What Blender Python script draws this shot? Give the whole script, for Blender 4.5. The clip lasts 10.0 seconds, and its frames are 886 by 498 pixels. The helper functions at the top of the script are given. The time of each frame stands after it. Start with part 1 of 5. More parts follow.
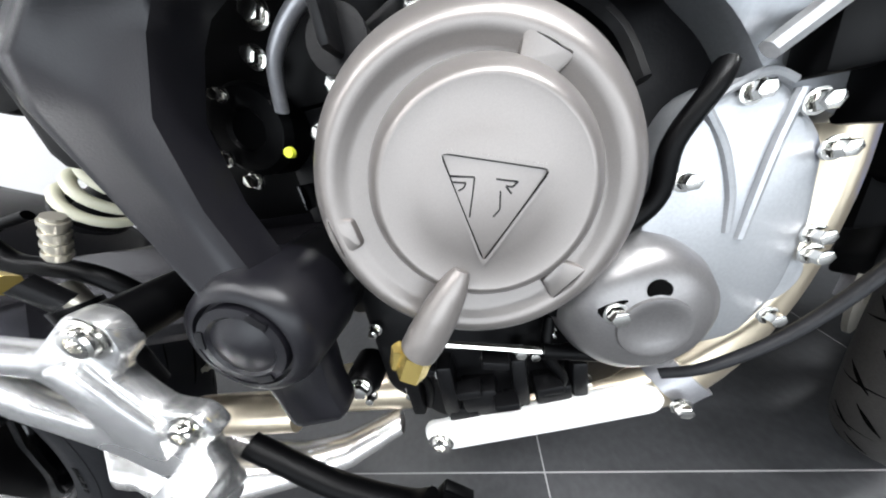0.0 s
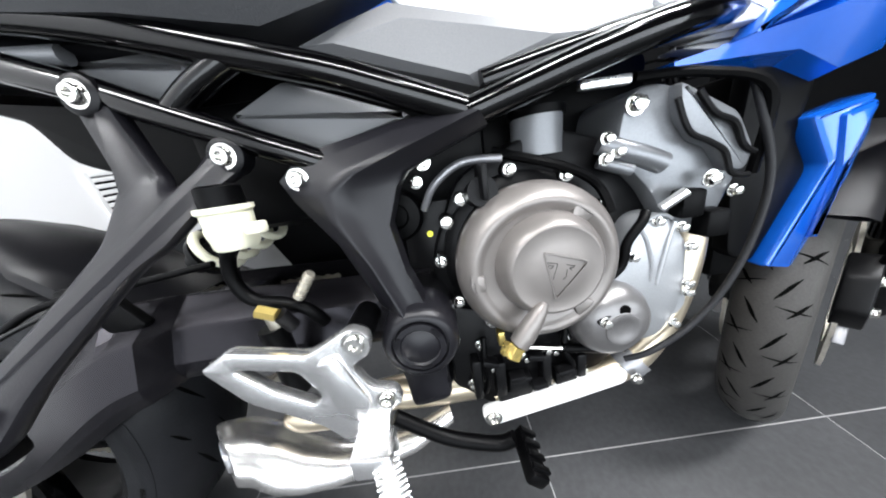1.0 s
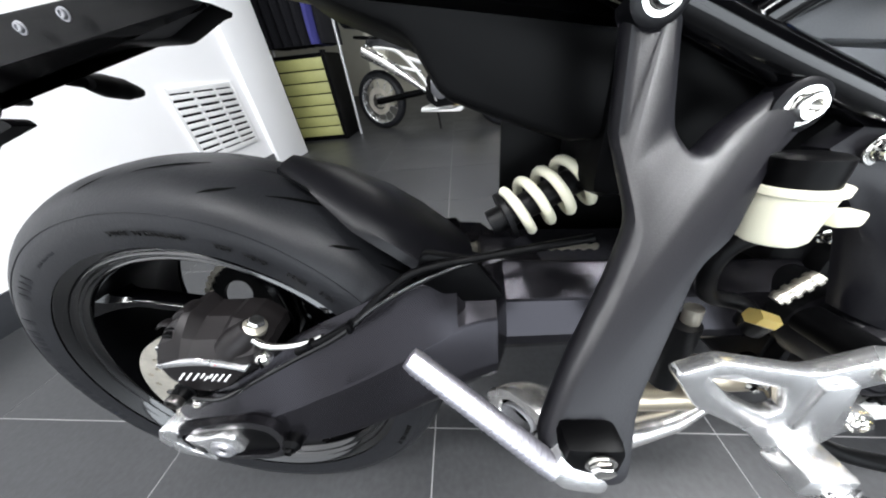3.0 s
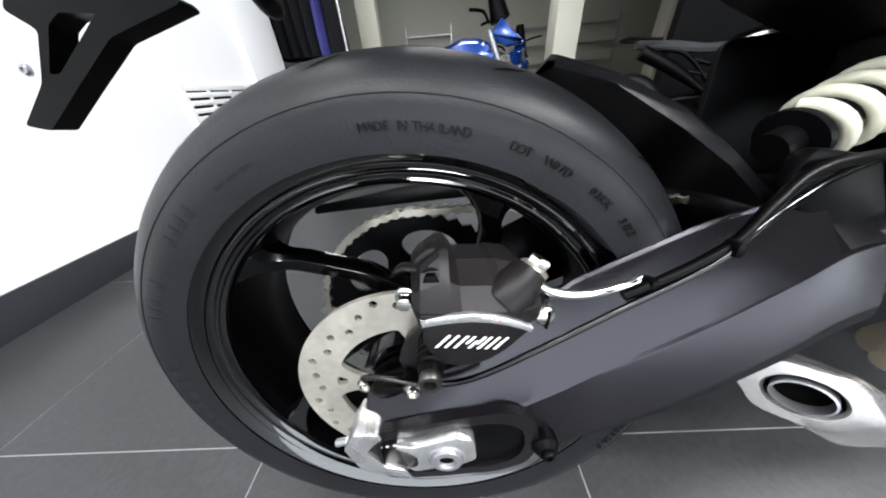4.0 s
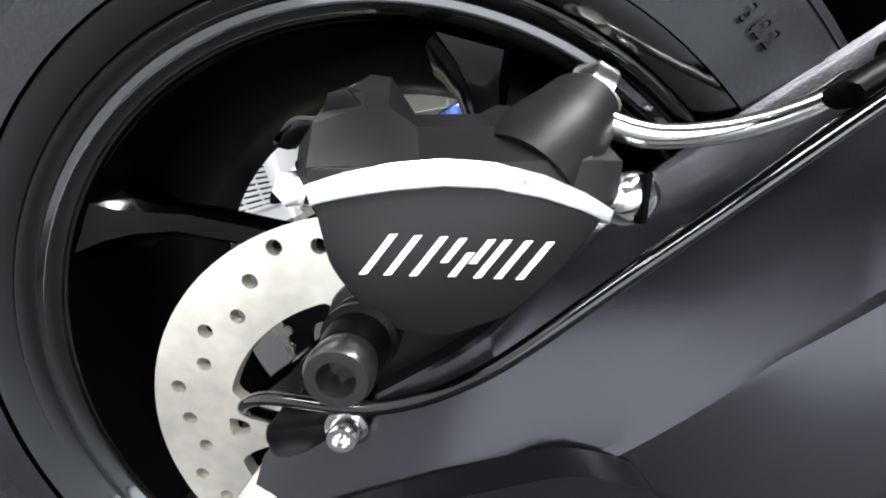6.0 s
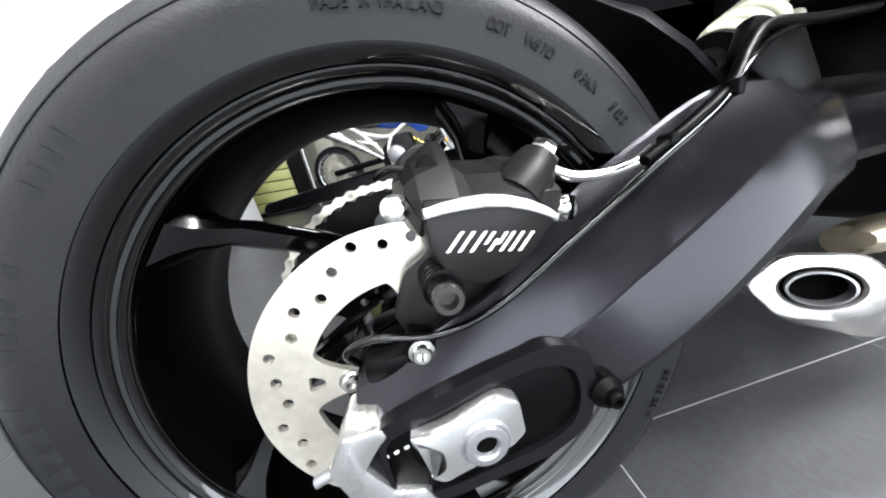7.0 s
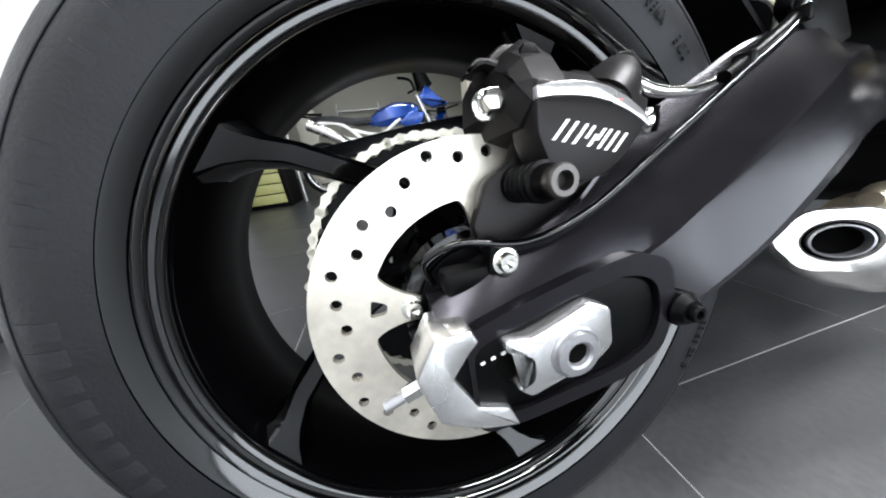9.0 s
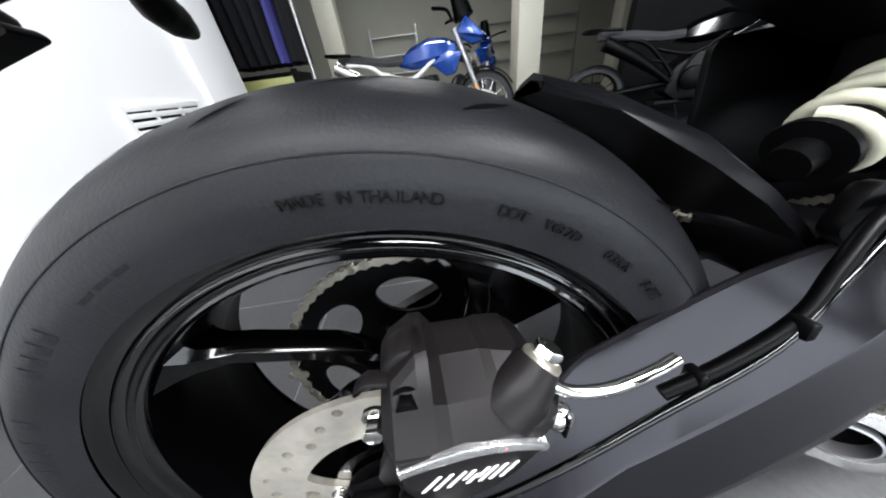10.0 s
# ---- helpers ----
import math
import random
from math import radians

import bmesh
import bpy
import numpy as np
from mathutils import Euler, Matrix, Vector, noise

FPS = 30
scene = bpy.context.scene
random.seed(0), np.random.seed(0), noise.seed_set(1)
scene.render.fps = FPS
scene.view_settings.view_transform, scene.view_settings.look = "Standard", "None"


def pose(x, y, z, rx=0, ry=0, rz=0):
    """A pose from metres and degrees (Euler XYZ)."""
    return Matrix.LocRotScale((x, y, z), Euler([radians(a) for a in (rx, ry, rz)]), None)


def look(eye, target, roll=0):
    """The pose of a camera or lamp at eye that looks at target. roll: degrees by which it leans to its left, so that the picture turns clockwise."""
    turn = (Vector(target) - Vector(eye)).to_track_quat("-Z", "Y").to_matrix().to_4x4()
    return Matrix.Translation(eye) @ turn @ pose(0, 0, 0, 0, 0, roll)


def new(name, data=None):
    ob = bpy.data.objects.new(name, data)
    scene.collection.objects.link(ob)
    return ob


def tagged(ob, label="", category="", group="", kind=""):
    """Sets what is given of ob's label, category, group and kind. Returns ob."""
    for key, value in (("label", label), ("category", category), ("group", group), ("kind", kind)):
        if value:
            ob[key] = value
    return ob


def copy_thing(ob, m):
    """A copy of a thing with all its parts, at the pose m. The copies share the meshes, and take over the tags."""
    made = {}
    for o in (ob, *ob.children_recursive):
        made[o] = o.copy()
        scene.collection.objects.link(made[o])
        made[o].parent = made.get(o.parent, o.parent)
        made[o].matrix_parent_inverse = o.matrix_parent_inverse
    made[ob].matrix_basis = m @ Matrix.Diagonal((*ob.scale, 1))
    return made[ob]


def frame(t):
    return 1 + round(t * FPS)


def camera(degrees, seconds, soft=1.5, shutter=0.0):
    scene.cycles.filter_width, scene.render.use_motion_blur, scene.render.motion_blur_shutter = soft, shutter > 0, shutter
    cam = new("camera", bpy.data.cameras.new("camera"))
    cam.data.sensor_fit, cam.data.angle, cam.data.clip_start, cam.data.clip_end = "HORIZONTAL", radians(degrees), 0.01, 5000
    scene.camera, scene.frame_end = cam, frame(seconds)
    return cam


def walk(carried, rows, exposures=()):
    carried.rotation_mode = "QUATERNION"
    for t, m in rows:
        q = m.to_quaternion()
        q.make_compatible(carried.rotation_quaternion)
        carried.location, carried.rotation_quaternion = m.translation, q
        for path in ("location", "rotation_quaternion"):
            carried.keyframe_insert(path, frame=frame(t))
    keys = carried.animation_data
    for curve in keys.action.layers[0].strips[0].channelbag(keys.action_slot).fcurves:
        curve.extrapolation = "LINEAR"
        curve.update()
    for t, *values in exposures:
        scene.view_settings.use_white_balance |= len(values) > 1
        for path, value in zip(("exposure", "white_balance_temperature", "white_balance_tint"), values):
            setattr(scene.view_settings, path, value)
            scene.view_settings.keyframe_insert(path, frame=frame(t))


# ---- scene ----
cam = camera(120, 10.0, soft=2.0)
WALK = [
    (0, pose(0.8125, -0.1730, 0.5464, 61.04, 11.85, 3.93)),
    (0.5, pose(0.7743, -0.2363, 0.5935, 64.37, 8.97, -2.80)),
    (1, pose(0.7141, -0.2705, 0.6416, 64.95, 7.48, -3.55)),
    (1.5, pose(0.5917, -0.2798, 0.6614, 63.60, 7.33, -6.52)),
    (2, pose(0.4413, -0.2593, 0.6827, 61.30, 3.96, -5.68)),
    (2.2, pose(0.4089, -0.2584, 0.6878, 60.96, 2.47, -5.45)),
    (3.3, pose(0.2561, -0.1970, 0.6801, 52.17, 5.69, 4.13)),
    (3.5, pose(0.1676, -0.2056, 0.6699, 54.35, 5.17, 1.86)),
    (4, pose(0.0474, -0.2032, 0.5952, 57.27, 3.81, -0.37)),
    (4.5, pose(0.0363, -0.1399, 0.5170, 59.58, 2.01, -0.20)),
    (5, pose(0.0425, -0.1159, 0.4795, 60.55, 4.33, -0.38)),
    (5.5, pose(0.0563, -0.1158, 0.4648, 63.24, 8.07, -0.28)),
    (5.7, pose(0.0636, -0.1260, 0.4562, 70.06, 9.23, 2.48)),
    (6.8, pose(0.0238, -0.2004, 0.4928, 65.81, 8.34, -11.53)),
    (7, pose(0.0129, -0.2092, 0.4897, 67.40, 8.80, -11.80)),
    (7.5, pose(-0.0319, -0.2126, 0.4811, 66.46, 8.00, -15.42)),
    (8, pose(-0.0708, -0.2072, 0.4634, 67.15, 7.41, -15.87)),
    (8.5, pose(-0.0821, -0.2046, 0.4381, 67.29, 6.22, -16.85)),
    (9, pose(-0.0578, -0.2092, 0.4390, 68.19, 6.44, -14.61)),
    (9.5, pose(0.0101, -0.1829, 0.5135, 64.77, 5.21, -10.45)),
    (10, pose(0.0591, -0.1303, 0.6149, 56.52, 6.55, -6.09)),
]
walk(cam, WALK, [(0.0, 0.28), (0.5, 0.54), (1.0, 0.34), (2.0, 0.12), (3.5, 0.45), (4.0, 0.46), (4.5, 0.54), (5.0, 0.43), (5.5, 0.36), (7.0, 0.79), (8.0, 0.61), (8.5, 0.38), (9.0, 0.38), (9.5, 0.57), (10.0, 0.37)])

# ---- world and large lights ----
world = bpy.data.worlds.new("showroom_world")
scene.world = world
world.use_nodes = True
world.node_tree.nodes["Background"].inputs[0].default_value = (0.75, 0.85, 1.0, 1)
world.node_tree.nodes["Background"].inputs[1].default_value = 0.018


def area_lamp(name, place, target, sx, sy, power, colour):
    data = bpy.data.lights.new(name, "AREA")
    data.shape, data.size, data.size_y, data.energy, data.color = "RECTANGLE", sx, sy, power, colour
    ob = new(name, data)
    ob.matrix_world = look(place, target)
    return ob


# added daylight for an assumed shop front out of view, and the ceiling strips
area_lamp("assumed_shopfront_daylight", (3.6, -4.05, 1.35), (3.5, 0.0, 1.2), 10.2, 2.5, 370, (0.86, 0.93, 1.0))
# the last strip is added to brighten the floor ahead of the bike
STRIPS = ((-0.75, -0.9, 42), (0.45, -1.6, 44), (1.7, -0.9, 66), (-0.75, 1.3, 26), (0.3, 4.6, 24), (2.6, -0.2, 105))
for sx_, sy_, watts in STRIPS:
    area_lamp("ceiling_lamp", (sx_, sy_, 2.93), (sx_, sy_ + 0.001, 0.0), 1.2, 0.3, watts, (0.95, 0.97, 1.0))


# ---- materials ----
def material(name, colour, rough=0.5, metal=0.0, coat=0.0, grain=0.15, scale=60.0, bump=0.05, stain=0.12, stain_scale=6.0, spec=0.5, vary=0.0):
    m = bpy.data.materials.new(name)
    m.use_nodes = True
    nt = m.node_tree
    b = nt.nodes["Principled BSDF"]
    tc = nt.nodes.new("ShaderNodeTexCoord")
    n1, n2 = nt.nodes.new("ShaderNodeTexNoise"), nt.nodes.new("ShaderNodeTexNoise")
    n1.inputs["Scale"].default_value, n1.inputs["Detail"].default_value = scale, 4
    n2.inputs["Scale"].default_value, n2.inputs["Detail"].default_value = stain_scale, 3
    source = tc.outputs["Object"]
    if vary:
        info = nt.nodes.new("ShaderNodeObjectInfo")
        shift = nt.nodes.new("ShaderNodeMath")
        shift.operation = "MULTIPLY"
        shift.inputs[1].default_value = vary
        nt.links.new(info.outputs["Random"], shift.inputs[0])
        add = nt.nodes.new("ShaderNodeVectorMath")
        nt.links.new(tc.outputs["Object"], add.inputs[0])
        nt.links.new(shift.outputs[0], add.inputs[1])
        source = add.outputs[0]
    for n in (n1, n2):
        nt.links.new(source, n.inputs["Vector"])
    mix = nt.nodes.new("ShaderNodeMath")
    mix.operation = "MULTIPLY_ADD"
    mix.inputs[1].default_value, mix.inputs[2].default_value = grain * 2, 1 - grain
    nt.links.new(n1.outputs["Fac"], mix.inputs[0])
    mix2 = nt.nodes.new("ShaderNodeMath")
    mix2.operation = "MULTIPLY_ADD"
    mix2.inputs[1].default_value, mix2.inputs[2].default_value = stain * 2, 1 - stain
    nt.links.new(n2.outputs["Fac"], mix2.inputs[0])
    mul = nt.nodes.new("ShaderNodeMath")
    mul.operation = "MULTIPLY"
    nt.links.new(mix.outputs[0], mul.inputs[0])
    nt.links.new(mix2.outputs[0], mul.inputs[1])
    vm = nt.nodes.new("ShaderNodeVectorMath")
    vm.operation = "SCALE"
    vm.inputs[0].default_value = colour
    nt.links.new(mul.outputs[0], vm.inputs["Scale"])
    nt.links.new(vm.outputs[0], b.inputs["Base Color"])
    mr = nt.nodes.new("ShaderNodeMath")
    mr.operation = "MULTIPLY_ADD"
    mr.inputs[1].default_value, mr.inputs[2].default_value = rough * 0.4, rough * 0.8
    nt.links.new(n2.outputs["Fac"], mr.inputs[0])
    nt.links.new(mr.outputs[0], b.inputs["Roughness"])
    b.inputs["Metallic"].default_value = metal
    b.inputs["Specular IOR Level"].default_value = spec
    b.inputs["Coat Weight"].default_value = coat
    b.inputs["Coat Roughness"].default_value = 0.05
    if bump:
        bp = nt.nodes.new("ShaderNodeBump")
        bp.inputs["Strength"].default_value, bp.inputs["Distance"].default_value = bump, 0.001
        nt.links.new(n1.outputs["Fac"], bp.inputs["Height"])
        nt.links.new(bp.outputs[0], b.inputs["Normal"])
    return m


M = dict(
    plastic=material("black_satin_plastic", (0.0035, 0.0035, 0.0045), 0.37, scale=900, bump=0.12, spec=0.20),
    satin=material("satin_cover_plastic", (0.0062, 0.0060, 0.0078), 0.34, scale=900, bump=0.12, spec=0.30),
    lip=material("black_lip_lacquer", (0.0006, 0.0006, 0.0008), 0.12, coat=0.9, grain=0.05, bump=0, spec=0.45),
    barrel=material("black_barrel_paint", (0.0006, 0.0006, 0.0008), 0.34, bump=0.02, spec=0.07),
    arm=material("black_anodised", (0.024, 0.0228, 0.0268), 0.22, metal=0.80, scale=1400, bump=0.06, spec=0.45),
    gloss=material("black_gloss_paint", (0.0005, 0.0005, 0.0007), 0.13, coat=0.25, grain=0.05, bump=0, spec=0.3),
    matt=material("black_matt", (0.0008, 0.0008, 0.0010), 0.42, scale=400, spec=0.08),
    rubber=material("tyre_rubber", (0.0090, 0.0093, 0.0108), 0.42, grain=0.35, scale=420, bump=0.3, stain=0.5, stain_scale=11, spec=0.20),
    # front tyre's dust and the stronger light on it, both in this paler colour
    dusty_lit_rubber=material("dusty_lit_tyre_rubber", (0.040, 0.038, 0.036), 0.55, grain=0.35, scale=420, bump=0.3, stain=0.4, stain_scale=12, spec=0.25),
    # near-black for the shade inside sipes, slots, sockets and bores
    groove_shade=material("groove_shade_black", (0.001, 0.001, 0.001), 0.9, spec=0.05),
    print=material("raised_rubber_print", (0.003, 0.003, 0.003), 0.5, scale=300, spec=0.2),
    disc=material("brake_disc_steel", (0.66, 0.62, 0.54), 0.31, metal=0.75, grain=0.2, scale=120, bump=0.05, stain=0.4, stain_scale=22),
    alu=material("cast_aluminium", (0.82, 0.82, 0.82), 0.27, metal=0.93, scale=500, bump=0.08),
    alu_dark=material("grey_aluminium", (0.30, 0.30, 0.315), 0.34, metal=0.65, scale=600, bump=0.08),
    alu_case=material("grey_engine_casting", (0.180, 0.187, 0.198), 0.33, metal=0.65, scale=500, bump=0.15),
    alu_light=material("pale_engine_casting", (0.36, 0.37, 0.385), 0.36, metal=0.6, scale=500, bump=0.12),
    pump=material("grey_pump_casting", (0.17, 0.165, 0.165), 0.33, metal=0.6, scale=600, bump=0.08),
    knee=material("graphite_panel_paint", (0.155, 0.157, 0.162), 0.42, metal=0.35, scale=900, bump=0.03),
    peg=material("lavender_grey_peg", (0.52, 0.51, 0.56), 0.34, metal=0.9, scale=500, bump=0.05),
    pin=material("dark_steel_pin", (0.085, 0.08, 0.077), 0.3, metal=0.9, bump=0),
    cover=material("bronze_grey_cover", (0.200, 0.184, 0.174), 0.38, metal=0.55, grain=0.1, scale=1500, bump=0.04),
    casting=material("dark_casting", (0.004, 0.004, 0.0045), 0.38, metal=0.15, scale=500, bump=0.15, spec=0.18),
    chrome=material("bright_bolt", (0.85, 0.84, 0.80), 0.16, metal=1.0, grain=0.05, bump=0),
    brass=material("brass", (0.72, 0.55, 0.18), 0.28, metal=0.9, bump=0),
    header=material("heat_tinted_steel", (0.62, 0.54, 0.41), 0.30, metal=0.9, scale=60, stain=0.3, stain_scale=18, bump=0),
    muffler=material("brushed_steel", (0.74, 0.72, 0.70), 0.27, metal=0.9, scale=300, bump=0.03),
    chain=material("gold_chain", (0.50, 0.47, 0.40), 0.34, metal=0.85, bump=0),
    caliper=material("caliper_anodised", (0.0105, 0.0092, 0.0095), 0.40, metal=0.3, scale=1600, bump=0.05, spec=0.22),
    white=material("white_enamel", (0.80, 0.80, 0.78), 0.3, grain=0.04, bump=0),
    cream=material("fluid_reservoir_plastic", (0.76, 0.74, 0.58), 0.35, grain=0.04, bump=0),
    blue=material("blue_metallic_paint", (0.005, 0.115, 0.60), 0.25, metal=0.35, coat=1.0, grain=0.06, bump=0),
    silver=material("silver_paint", (0.60, 0.61, 0.63), 0.30, metal=0.25, coat=0.6, grain=0.04, bump=0),
    grey=material("graphite_paint", (0.19, 0.195, 0.205), 0.36, metal=0.35, scale=900, bump=0.03),
    seat=material("seat_vinyl", (0.030, 0.031, 0.034), 0.5, scale=500, bump=0.25),
    red=material("red_lens", (0.60, 0.16, 0.17), 0.3, bump=0),
    amber=material("amber_lens", (0.85, 0.35, 0.04), 0.25, bump=0),
    yellow=material("yellow_mark", (0.72, 0.75, 0.05), 0.5, bump=0),
    tile=material("slate_floor_tile", (0.030, 0.031, 0.033), 0.40, grain=0.4, scale=90, bump=0.06, stain=0.25, stain_scale=4.0, vary=37.0, spec=0.36),
    grout=material("pale_grout", (0.26, 0.26, 0.26), 0.8),
    wall=material("white_wall_paint", (0.86, 0.86, 0.87), 0.6, grain=0.03, scale=300, bump=0.03, stain=0.03, stain_scale=1.5),
    skirting=material("dark_skirting", (0.030, 0.032, 0.036), 0.35),
    vent=material("white_vent", (0.80, 0.80, 0.80), 0.45, grain=0.03),
    slat=material("olive_slat", (0.30, 0.30, 0.115), 0.5, scale=120, grain=0.2),
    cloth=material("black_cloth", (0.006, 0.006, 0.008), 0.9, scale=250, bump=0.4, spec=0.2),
    navy=material("navy_cloth", (0.03, 0.03, 0.16), 0.8, scale=250, bump=0.4),
    deep_blue=material("deep_blue_paint", (0.003, 0.045, 0.27), 0.22, metal=0.35, coat=1.0, grain=0.06, bump=0),
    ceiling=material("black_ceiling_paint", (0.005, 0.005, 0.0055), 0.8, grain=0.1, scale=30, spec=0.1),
    cream_wall=material("cream_wall_paint", (0.62, 0.60, 0.50), 0.6, grain=0.04, stain=0.06, stain_scale=1.2),
    rack=material("steel_rack", (0.5, 0.5, 0.5), 0.4, metal=0.6),
)


def glow(name, colour, strength):
    m = bpy.data.materials.new(name)
    m.use_nodes = True
    b = m.node_tree.nodes["Principled BSDF"]
    b.inputs["Base Color"].default_value = (*colour, 1)
    b.inputs["Emission Color"].default_value = (*colour, 1)
    b.inputs["Emission Strength"].default_value = strength
    return m


M["lamp"] = glow("lamp_diffuser", (1.0, 0.97, 0.92), 7.0)

# ---- mesh helpers ----
ORIGIN = Matrix.Identity(4)


def finish(bm, smooth_angle=38):
    bmesh.ops.remove_doubles(bm, verts=bm.verts, dist=1e-6)
    bmesh.ops.recalc_face_normals(bm, faces=bm.faces)
    for f in bm.faces:
        f.smooth = True
    for e in bm.edges:
        if len(e.link_faces) != 2 or e.calc_face_angle(0) > radians(smooth_angle):
            e.smooth = False
    return bm


def part(name, bm, mat, parent=None, label="", smooth=38):
    finish(bm, smooth)
    me = bpy.data.meshes.new(name)
    bm.to_mesh(me)
    bm.free()
    me.materials.append(M[mat])
    ob = new(name, me)
    ob.parent = parent
    if label:
        ob["label"] = label
    return ob


def again(src, name, parent, m):
    """The same mesh once more, as an object of its own."""
    ob = new(name, src.data)
    ob.parent = parent
    ob.matrix_local = m
    return ob


def thing(name, label, category, group="", kind="", m=ORIGIN):
    ob = new(name)
    ob.matrix_world = m
    return tagged(ob, label, category, group, kind)


def merge(bm, other):
    me = bpy.data.meshes.new("tmp")
    other.to_mesh(me)
    other.free()
    bm.from_mesh(me)
    bpy.data.meshes.remove(me)
    return bm


def plate(outer, holes=(), y0=0.0, y1=0.01, bevel=0.0):
    """A flat piece in the x-z plane with holes, from y0 to y1."""
    bm = bmesh.new()
    edges = []
    for loop in (outer, *holes):
        vs = [bm.verts.new((x, y0, z)) for x, z in loop]
        edges += [bm.edges.new((vs[i], vs[(i + 1) % len(vs)])) for i in range(len(vs))]
    if holes:
        bmesh.ops.triangle_fill(bm, edges=edges, use_beauty=True)
    else:
        bm.faces.new(bm.verts)
    faces = list(bm.faces)
    rim = [e for e in bm.edges if len(e.link_faces) == 1]
    got = bmesh.ops.extrude_face_region(bm, geom=faces)
    vs = [g for g in got["geom"] if isinstance(g, bmesh.types.BMVert)]
    bmesh.ops.translate(bm, verts=vs, vec=(0, y1 - y0, 0))
    if bevel:
        edge = [e for e in bm.edges if len(e.link_faces) == 2 and e.calc_face_angle(0) > 1.2 and abs(e.verts[0].co.y - e.verts[1].co.y) < 1e-7]
        bmesh.ops.bevel(bm, geom=edge, offset=bevel, segments=2, affect="EDGES", profile=0.5)
    return bm


def rounded(points, r=0.006, n=3):
    """A closed outline with its corners rounded."""
    out = []
    k = len(points)
    for i in range(k):
        a, b, c = (Vector((*points[(i + d) % k], 0)) for d in (-1, 0, 1))
        d0, d1 = a - b, c - b
        q = min(r, d0.length * 0.45, d1.length * 0.45)
        p0, p1 = b + d0.normalized() * q, b + d1.normalized() * q
        for j in range(n + 1):
            t = j / n
            p = p0 * (1 - t) ** 2 + b * 2 * t * (1 - t) + p1 * t * t
            out.append((p.x, p.y))
    return out


def lathe(profile, cx, cz, seg=64, a0=0.0, a1=360.0, cy=0.0):
    """Turned about the axle direction: profile of (radius, y)."""
    bm = bmesh.new()
    whole = abs(a1 - a0) >= 359.9
    n = seg if whole else seg + 1
    rings = []
    for i in range(n):
        a = radians(a0 + (a1 - a0) * i / seg)
        rings.append([bm.verts.new((cx + r * math.cos(a), cy + y, cz + r * math.sin(a))) for r, y in profile])
    for i in range(seg):
        p, q = rings[i], rings[(i + 1) % n]
        for j in range(len(profile) - 1):
            bm.faces.new((p[j], p[j + 1], q[j + 1], q[j]))
    return bm


def loft(rings, caps=True):
    bm = bmesh.new()
    vs = [[bm.verts.new(p) for p in ring] for ring in rings]
    k = len(rings[0])
    for a, b in zip(vs, vs[1:]):
        for j in range(k):
            bm.faces.new((a[j], a[(j + 1) % k], b[(j + 1) % k], b[j]))
    if caps:
        bm.faces.new(vs[0])
        bm.faces.new(vs[-1])
    return bm


def curve_points(points, n=6):
    ps = [Vector(p) for p in points]
    if len(ps) < 3:
        return ps
    out = []
    for i in range(len(ps) - 1):
        p0, p1, p2, p3 = ps[max(i - 1, 0)], ps[i], ps[i + 1], ps[min(i + 2, len(ps) - 1)]
        for j in range(n):
            t = j / n
            out.append(0.5 * (2 * p1 + (p2 - p0) * t + (2 * p0 - 5 * p1 + 4 * p2 - p3) * t * t + (3 * p1 - p0 - 3 * p2 + p3) * t ** 3))
    return out + [ps[-1]]


def tube(points, r, seg=12, n=6, radii=None):
    ps = curve_points(points, n)
    rings, up = [], None
    for i, p in enumerate(ps):
        d = (ps[min(i + 1, len(ps) - 1)] - ps[max(i - 1, 0)]).normalized()
        side = d.cross(Vector((0.0123, 1, 0.021)) if abs(d.y) < 0.9 else Vector((1, 0, 0))).normalized()
        if up is not None:
            side = (up - d * up.dot(d)).normalized()
        up = side
        other = d.cross(side)
        rr = r if radii is None else np.interp(i / (len(ps) - 1), np.linspace(0, 1, len(radii)), radii)
        rings.append([p + (side * math.cos(a) + other * math.sin(a)) * rr for a in (2 * math.pi * k / seg for k in range(seg))])
    return loft(rings)


def box(x0, x1, y0, y1, z0, z1, bevel=0.0):
    bm = bmesh.new()
    bmesh.ops.create_cube(bm, size=1, matrix=Matrix.Translation(((x0 + x1) / 2, (y0 + y1) / 2, (z0 + z1) / 2)) @ Matrix.Diagonal((x1 - x0, y1 - y0, z1 - z0, 1)))
    if bevel:
        bmesh.ops.bevel(bm, geom=bm.edges[:], offset=bevel, segments=2, affect="EDGES", profile=0.5)
    return bm


def circle(cx, cz, r, n=16, phase=0.0):
    return [(cx + r * math.cos(phase + 2 * math.pi * i / n), cz + r * math.sin(phase + 2 * math.pi * i / n)) for i in range(n)]


def bolt_mesh(r, h, hexed=True):
    """A screw head that looks along -y, with washer and socket."""
    bm = lathe([(0, 0), (r * 1.35, 0), (r * 1.35, -h * 0.18), (r * 1.02, -h * 0.22)], 0, 0, 20)
    if hexed:
        merge(bm, plate(circle(0, 0, r, 6), [], -h * 0.2, -h, r * 0.12))
    else:
        merge(bm, lathe([(r * 0.98, -h * 0.2), (r * 0.98, -h * 0.75), (r * 0.85, -h), (r * 0.52, -h), (r * 0.5, -h * 0.45), (0, -h * 0.45)], 0, 0, 18))
    return bm


BOLTS = {}


